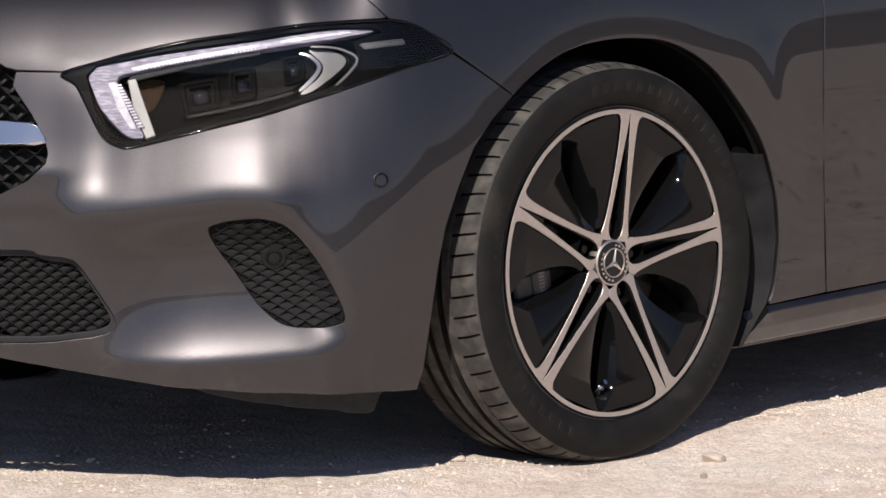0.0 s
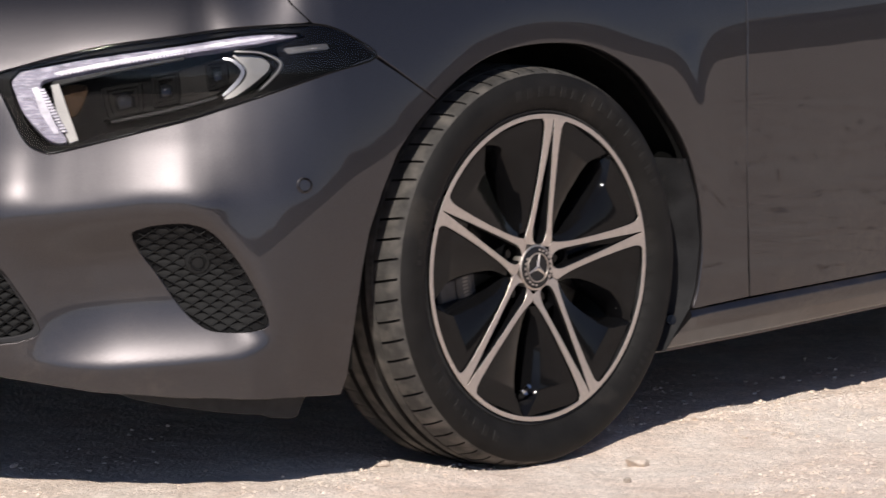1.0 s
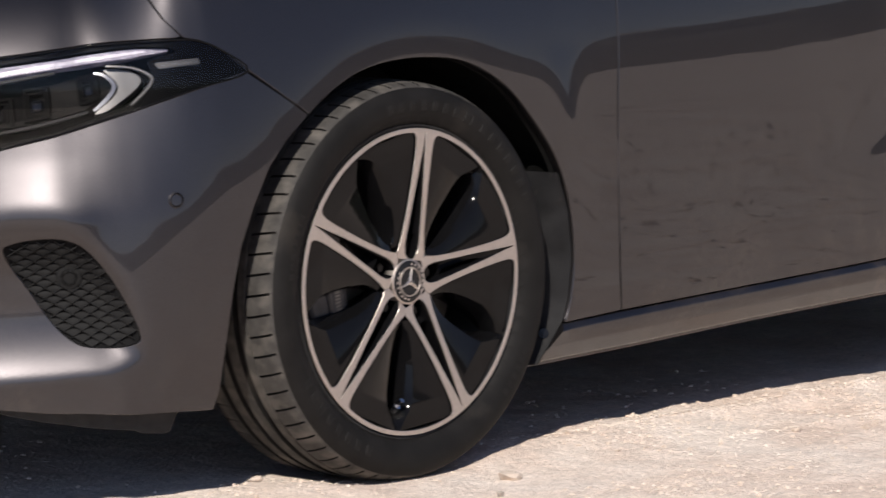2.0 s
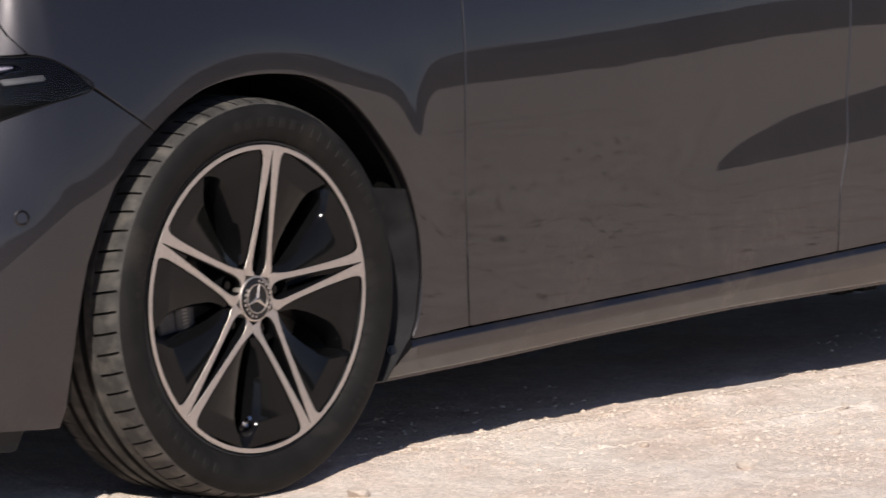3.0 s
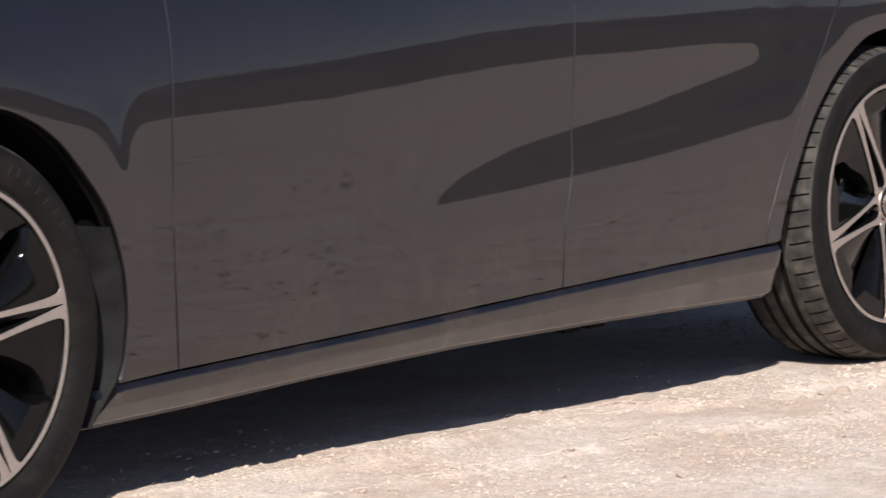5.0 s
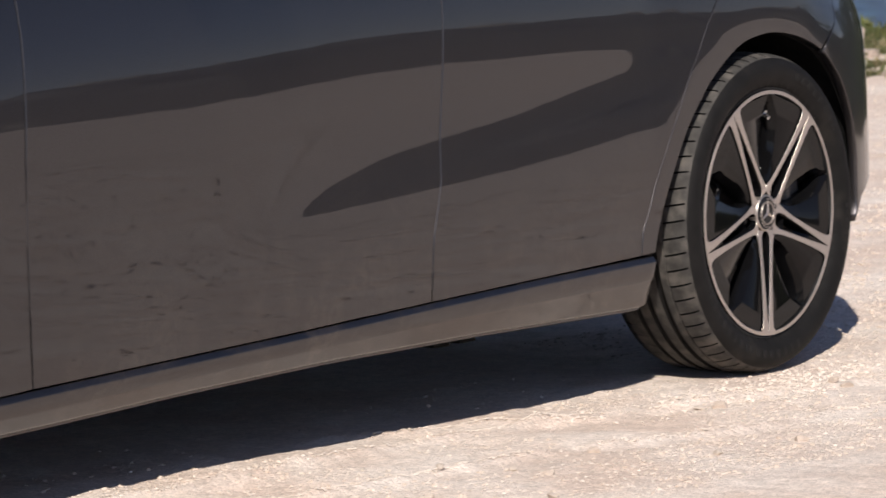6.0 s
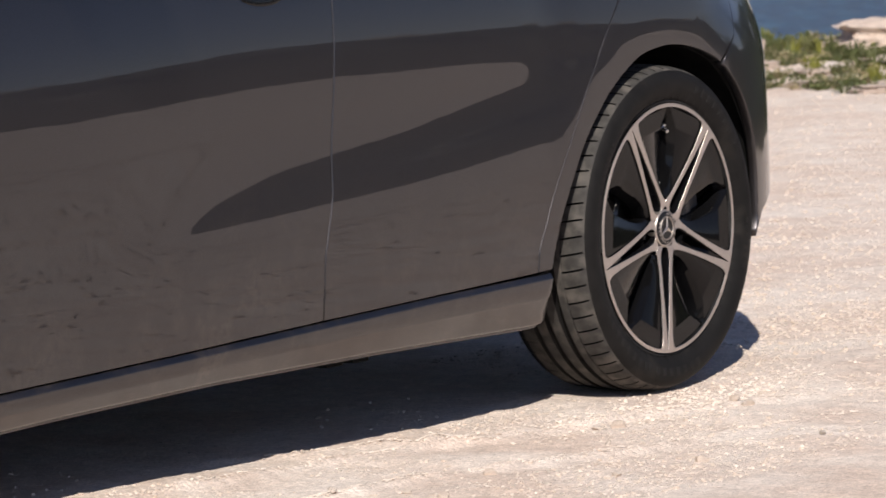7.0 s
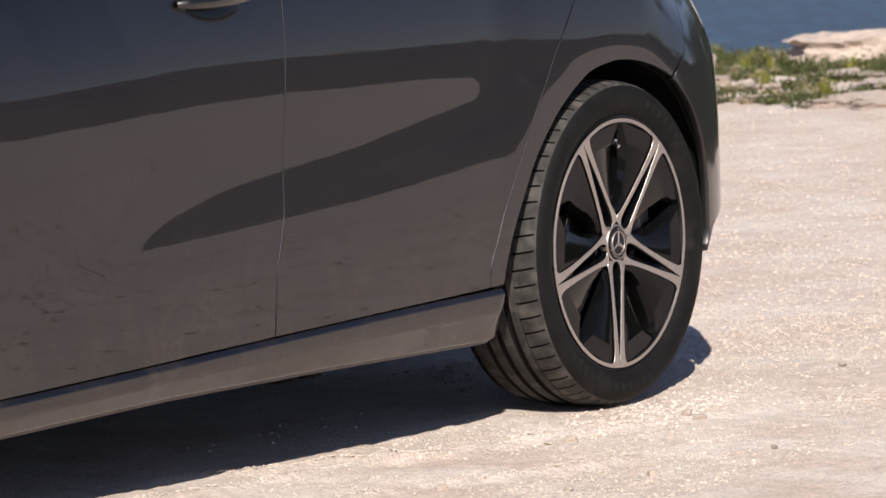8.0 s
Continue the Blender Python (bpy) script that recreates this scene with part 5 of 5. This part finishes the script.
for x, y, size, kind in ((2.24, -.185, .019, 2), (2.59, -.255, .016, 0), (1.93, -.55, .016, 2), (2.27, -.60, .012, 3), (1.62, -.315, .015, 2), (1.335, -.415, .013, 2), (1.30, -.21, .013, 4), (.66, -.47, .020, 1),
                         (.09, -.12, .024, 0), (-.04, -.22, .012, 3), (.42, .05, .010, 5), (2.60, -.22, .014, 6), (2.20, -.16, .012, 4), (1.05, -.37, .011, 1), (.86, -.25, .010, 6), (1.35, -.33, .012, 5), (3.45, -.10, .018, 1),
                         (4.4, -.25, .022, 4), (5.6, .4, .026, 0), (6.4, .1, .024, 3), (1.70, -.52, .014, 1), (1.15, -.55, .013, 0), (2.05, -.28, .012, 5), (3.05, -.42, .016, 0), (-.25, .12, .013, 1), (-.62, .60, .012, 4), (.75, -.18, .011, 2)):
    ob = new("stone", meshes[kind])
    rng = random.Random(round(x * 1000 + y * 77))
    ob.matrix_world = Matrix.Translation((x, y, height(x, y) + size * .22)) @ pose(0, 0, 0, rng.uniform(-15, 15), rng.uniform(-15, 15), rng.uniform(0, 360)) @ Matrix.Scale(size, 4)
    tagged(ob, WORDS[kind % 4], "stone", "loose stones on the gravel")


def chips(name, mat, count, seed, label, lo, hi, field):
    """Grit and small broken stone, too many to count."""
    rng = random.Random(seed)
    ico = bmesh.new()
    bmesh.ops.create_icosphere(ico, subdivisions=1, radius=1)
    base, tris = [v.co.copy() for v in ico.verts], [[v.index for v in f.verts] for f in ico.faces]
    ico.free()
    verts, faces = [], []
    for _ in range(count):
        x, y = field(rng)
        size = lo * (hi / lo) ** (rng.random() ** 2.2)
        turn = Matrix.Rotation(rng.uniform(0, 6.28), 3, "Z") @ Matrix.Rotation(rng.uniform(-.5, .5), 3, "X")
        q = Vector((1, rng.uniform(.55, 1), rng.uniform(.35, .75)))
        at = Vector((x, y, height(x, y) + size * .15))
        start = len(verts)
        verts += [turn @ (Vector((b.x * q.x, b.y * q.y, b.z * q.z)) * size * rng.uniform(.75, 1.2)) + at for b in base]
        faces += [[start + i for i in t] for t in tris]
    me = bpy.data.meshes.new(name)
    me.from_pydata(verts, [], faces)
    me.materials.append(mat)
    tagged(new(name, me), label, "gravel", kind="stuff")


def by_the_car(rng):
    """Along the strip beside the car, where the ground is seen close to."""
    while True:
        x, y = rng.uniform(-.8, 4.4), rng.uniform(-.72, .75)
        if y < .45 + .35 * smooth(.2, -.3, x) or x > 2.9:
            if .12 < y and -.7 < x < 2.5 and rng.random() < .85:
                continue
            if lumps(x, y, .4, 11) > -.30 + .5 * rng.random():
                return x, y


def behind_the_car(rng):
    t = rng.random()
    return 3.3 + 9.5 * t, rng.uniform(-.6, .4) + 4.6 * t + rng.uniform(-.4, 2.2) * t


chips("pale_gravel", PALE, 9000, 5, "pale crushed limestone grit", .0012, .0058, by_the_car)
chips("tan_gravel", TAN, 3200, 6, "tan crushed stone grit", .0016, .0060, by_the_car)
chips("grey_gravel", GREY, 700, 7, "grey crushed stone grit", .0016, .0055, by_the_car)
def on_the_ruts(rng):
    """Pale powder thrown up along the tyre ruts."""
    while True:
        line = RUTS[rng.randrange(3)]
        x = rng.uniform(line[0][0], line[-1][0])
        y = float(np.interp(x, [p[0] for p in line], [p[1] for p in line])) + rng.gauss(0, .005)
        if y < .15 and lumps(x, y, .16, 17) > -.32:
            return x, y


def in_the_open(rng):
    """The open ground on the car's near side, which its doors mirror."""
    return rng.uniform(.5, 12), rng.uniform(-9, -1.2)


chips("pale_gravel", WHITE, 2600, 15, "chalky white limestone chips", .0012, .0050, by_the_car)
chips("pale_gravel", WHITE, 2400, 12, "pale powdery grit along the ruts", .0011, .0040, on_the_ruts)


def by_the_rear_tyre(rng):
    """Loose grit pushed up beside the rear tyre."""
    return 2.62 + rng.gauss(0, .22), -.055 + rng.gauss(0, .05) - .12 * rng.random()


chips("pale_gravel", WHITE, 900, 16, "loose pale grit beside the tyre", .0014, .0065, by_the_rear_tyre)
chips("grey_gravel", GREY, 4000, 13, "scattered stones on the open ground", .006, .017, in_the_open)
chips("tan_gravel", material("brown_field_stone", (.46, .38, .31), .9, 0, 0, .3, 20), 1500, 14, "larger brown stones on the open ground", .008, .028, in_the_open)
chips("pale_gravel", PALE, 8000, 8, "pale broken limestone grit", .0025, .0085, behind_the_car)
chips("tan_gravel", TAN, 1300, 9, "tan broken stone grit", .003, .009, behind_the_car)

# ---- the bank by the sea ----
ROCK = material("pinkish_weathered_limestone", (.66, .54, .46), .92, 0, 0, .18, 9, .7, 22, (.52, .41, .34), 3.2, (.56, .74), distance=.02)


def ledge_mesh(seed, strata):
    """A low broken slab of layered rock."""
    bm = bmesh.new()
    bmesh.ops.create_icosphere(bm, subdivisions=5, radius=1)
    for v in bm.verts:
        p = v.co.copy()
        k = max(abs(p.x), abs(p.y), abs(p.z)) ** .62              # boxier than a ball
        p = p / k
        layer = round(p.z * strata) / strata
        p.z = p.z * .55 + layer * .45
        reach = 1 + .30 * noise.noise(Vector((p.x * 1.1 + seed, p.y * 1.1, layer * 1.5))) + .16 * noise.noise(Vector((p.x * 3.3, p.y * 3.3 + seed, layer * 4))) + .07 * noise.noise(Vector((p.x * 9, p.y * 9, p.z * 9 + seed)))
        v.co = (p.x * reach, p.y * reach, p.z * (1 + .28 * noise.noise(Vector((p.x * 1.7, p.y * 1.7, seed + 3.0))) + .10 * noise.noise(Vector((p.x * 6, p.y * 6, seed + 9.0)))))
    me = bpy.data.meshes.new("rock")
    bm.to_mesh(me)
    bm.free()
    me.materials.append(ROCK)
    me.shade_smooth()
    me.set_sharp_from_angle(angle=radians(30))
    return me


ledges = [ledge_mesh(k * 5.3 + 1.7, 2.2 + .5 * k) for k in range(4)]
# the ledge at the water, then flat outcrops through the turf and along its edge
for x, y, long, deep, high, turn, kind in ((15.45, 6.26, .44, .22, .150, -57, 0), (15.65, 5.55, .55, .25, .060, -50, 1), (14.10, 5.50, .30, .42, .035, -57, 2), (13.20, 5.65, .085, .13, .026, -40, 1),
                                           (12.45, 4.55, .26, .26, .034, -64, 3), (12.05, 4.62, .13, .11, .028, -50, 2), (13.35, 4.90, .22, .30, .040, -57, 1), (11.95, 4.28, .15, .12, .024, -62, 1), (14.7, 6.85, .06, .10, .075, -57, 3),
                                           (12.35, 5.18, .09, .10, .020, -30, 2), (13.6, 6.15, .09, .10, .03, -70, 0)):
    ob = new("rock", ledges[kind])
    ob.matrix_world = Matrix.Translation((x, y, height(x, y) + high * .30)) @ pose(0, 0, 0, 0, 0, turn) @ Matrix.Diagonal((long, deep, high, 1))
    tagged(ob, "broad pinkish limestone ledge at the water" if high > .08 else "flat pale limestone outcrop in the turf", "rock", "rocks on the bank")


def tufts(name, mat, count, seed, label, tall, wide, leaf, where):
    rng = random.Random(seed)
    verts, faces = [], []
    for _ in range(count):
        x, y = where(rng)
        z = height(x, y) - .01
        big = rng.uniform(.55, 1.25)
        for _ in range(rng.randint(16, 30)):
            a, out = rng.uniform(0, 6.28), wide * big * rng.random() ** .7
            root = Vector((x + .4 * out * math.cos(a), y + .4 * out * math.sin(a), z))
            tip = Vector((x + out * math.cos(a), y + out * math.sin(a), z + tall * big * rng.uniform(.4, 1.0)))
            side = Vector((-math.sin(a), math.cos(a), 0)) * leaf * rng.uniform(.6, 1.2)
            mid = root.lerp(tip, .55) + Vector((0, 0, tall * .08))
            s = len(verts)
            verts += [root - side * .5, root + side * .5, mid + side, mid - side, tip]
            faces += [(s, s + 1, s + 2, s + 3), (s + 3, s + 2, s + 4)]
            if rng.random() < .6:                                 # a leaf across the stem
                w = Vector((rng.gauss(0, 1), rng.gauss(0, 1), rng.gauss(0, .6))).normalized() * leaf * 2.6
                u = Vector((rng.gauss(0, 1), rng.gauss(0, 1), rng.gauss(0, .6))).normalized() * leaf * 1.5
                s = len(verts)
                verts += [tip - w, tip - u, tip + w, tip + u]
                faces.append((s, s + 1, s + 2, s + 3))
    me = bpy.data.meshes.new(name)
    me.from_pydata(verts, [], faces)
    me.materials.append(mat)
    tagged(new(name, me), label, "plants", kind="stuff")


def on_bank(rng):
    while True:
        s, t = rng.uniform(-.7, 4.2), rng.uniform(-1.9, 1.5)
        x, y = 12.6 + .92 * s - .40 * t, 5.0 + .40 * s + .92 * t
        if lumps(x, y, .55, 21) + .5 * lumps(x, y, .2, 5) - .10 * (t < -.2) > -.07 + .12 * rng.random():
            return x, y


def by_the_ledge(rng):
    while True:
        d, w = rng.gauss(0, .35), rng.uniform(-1.5, 1.0)
        x, y = 14.65 + .84 * d - .545 * -w * .2 + .545 * w * .2, 6.35 + .54 * d + .839 * w
        if lumps(x, y, .30, 13) > -.05:
            return x, y


LEAF = material("green_leaves", (.085, .100, .030), .6, 0, 0, .35, 6, 0, 1, (.13, .13, .05), 2.0, (.45, .65))
YELLOW = material("yellow_green_leaves", (.19, .19, .035), .6, 0, 0, .3, 6)
DRY = material("dry_stalks", (.38, .32, .19), .8, 0, 0, .3, 6)
tufts("grass", LEAF, 950, 31, "low green grass and weeds on the bank", .050, .085, .0050, on_bank)
tufts("grass", LEAF, 90, 34, "green weeds along the ledge", .11, .075, .0055, by_the_ledge)
tufts("weeds", YELLOW, 40, 32, "yellow-green flowering weeds", .105, .06, .006, on_bank)
tufts("weeds", YELLOW, 9, 35, "yellow-green flowering weeds by the ledge", .13, .06, .007, by_the_ledge)
tufts("dry_grass", DRY, 260, 33, "dry straw-coloured grass", .055, .10, .004, on_bank)

# ---- shrubs further along the shore, mirrored in the car's tail ----
SHRUB = material("dark_shrub_leaves", (.040, .055, .020), .6, 0, 0, .4, 5, 0, 1, (.065, .075, .028), 1.5, (.45, .65))
BARK = material("grey_bark", (.16, .13, .10), .9, 0, 0, .25, 30, .6, 60)


def shrub(x, y, tall, wide, seed):
    rng = random.Random(seed)
    z = height(x, y)
    ob = tagged(empty("shrub", (x, y, z)), "dense dark green shrub on the shore", "shrub", "shrubs on the shore")
    bm, twigs = bmesh.new(), []
    for k in range(9):
        a, r = 6.28 * k / 9 + rng.uniform(-.3, .3), wide * rng.uniform(.25, .75)
        tip = Vector((r * math.cos(a), r * math.sin(a), tall * rng.uniform(.55, .85)))
        rows = []
        for t in np.linspace(0, 1, 6):
            c, w = Vector((tip.x * t ** 1.3, tip.y * t ** 1.3, tip.z * t - .05)), .05 * (1 - .85 * t)
            twigs.append(c)
            rows.append([(c.x + w * math.cos(b), c.y + w * math.sin(b), c.z) for b in np.linspace(0, 6.2832, 7)])
        strip(bm, rows)
    stems = part("stem", bm, BARK, ob, "grey woody stems")
    verts, faces = [], []
    centres = []
    for k in range(75):
        a, r, h = rng.uniform(0, 6.28), wide * rng.random() ** .5, rng.random() ** 1.4
        r *= (1 - .55 * h ** 2)
        centres.append((Vector((r * math.cos(a), r * math.sin(a), tall * (.04 + .86 * h))), rng.uniform(.16, .34) * wide))
    for c, size in centres:
        for _ in range(110):
            d = Vector((rng.gauss(0, 1), rng.gauss(0, 1), rng.gauss(0, .8))).normalized() * size * rng.uniform(.55, 1.05)
            p = c + d
            p.z = max(p.z, .02)
            u = Vector((rng.gauss(0, 1), rng.gauss(0, 1), rng.gauss(0, 1))).normalized() * rng.uniform(.035, .06)
            w = u.cross(Vector((rng.gauss(0, 1), rng.gauss(0, 1), rng.gauss(0, 1)))).normalized() * rng.uniform(.012, .022)
            i = len(verts)
            verts += [p - u, p + w, p + u, p - w]
            faces.append((i, i + 1, i + 2, i + 3))
    me = bpy.data.meshes.new("crown")
    me.from_pydata(verts, [], faces)
    me.materials.append(SHRUB)
    crown = new("crown", me)
    crown.parent = ob
    tagged(crown, "dense small dark green leaves")


for x, y, tall, wide, seed in ((14.1, 3.1, 2.0, 1.0, 1), (14.9, 1.7, 2.4, 1.2, 2), (14.2, .1, 2.2, 1.1, 3), (15.6, 3.4, 2.1, 1.0, 4), (14.6, -1.6, 2.5, 1.3, 5), (16.3, 2.2, 2.2, 1.1, 6), (12.7, 1.3, 1.8, 1.0, 7), (12.6, -.5, 1.9, 1.1, 8), (12.9, 2.6, 1.6, .9, 9), (16.0, 4.4, 1.5, .8, 10), (10.3, -.2, .9, .8, 11), (10.4, -1.6, 1.0, .9, 12), (9.9, -2.7, 1.1, .8, 13), (11.3, 1.0, 1.0, .8, 14), (11.6, 2.3, .8, .7, 15), (11.3, -3.3, 1.3, 1.0, 16)):
    shrub(x, y, tall, wide, seed)
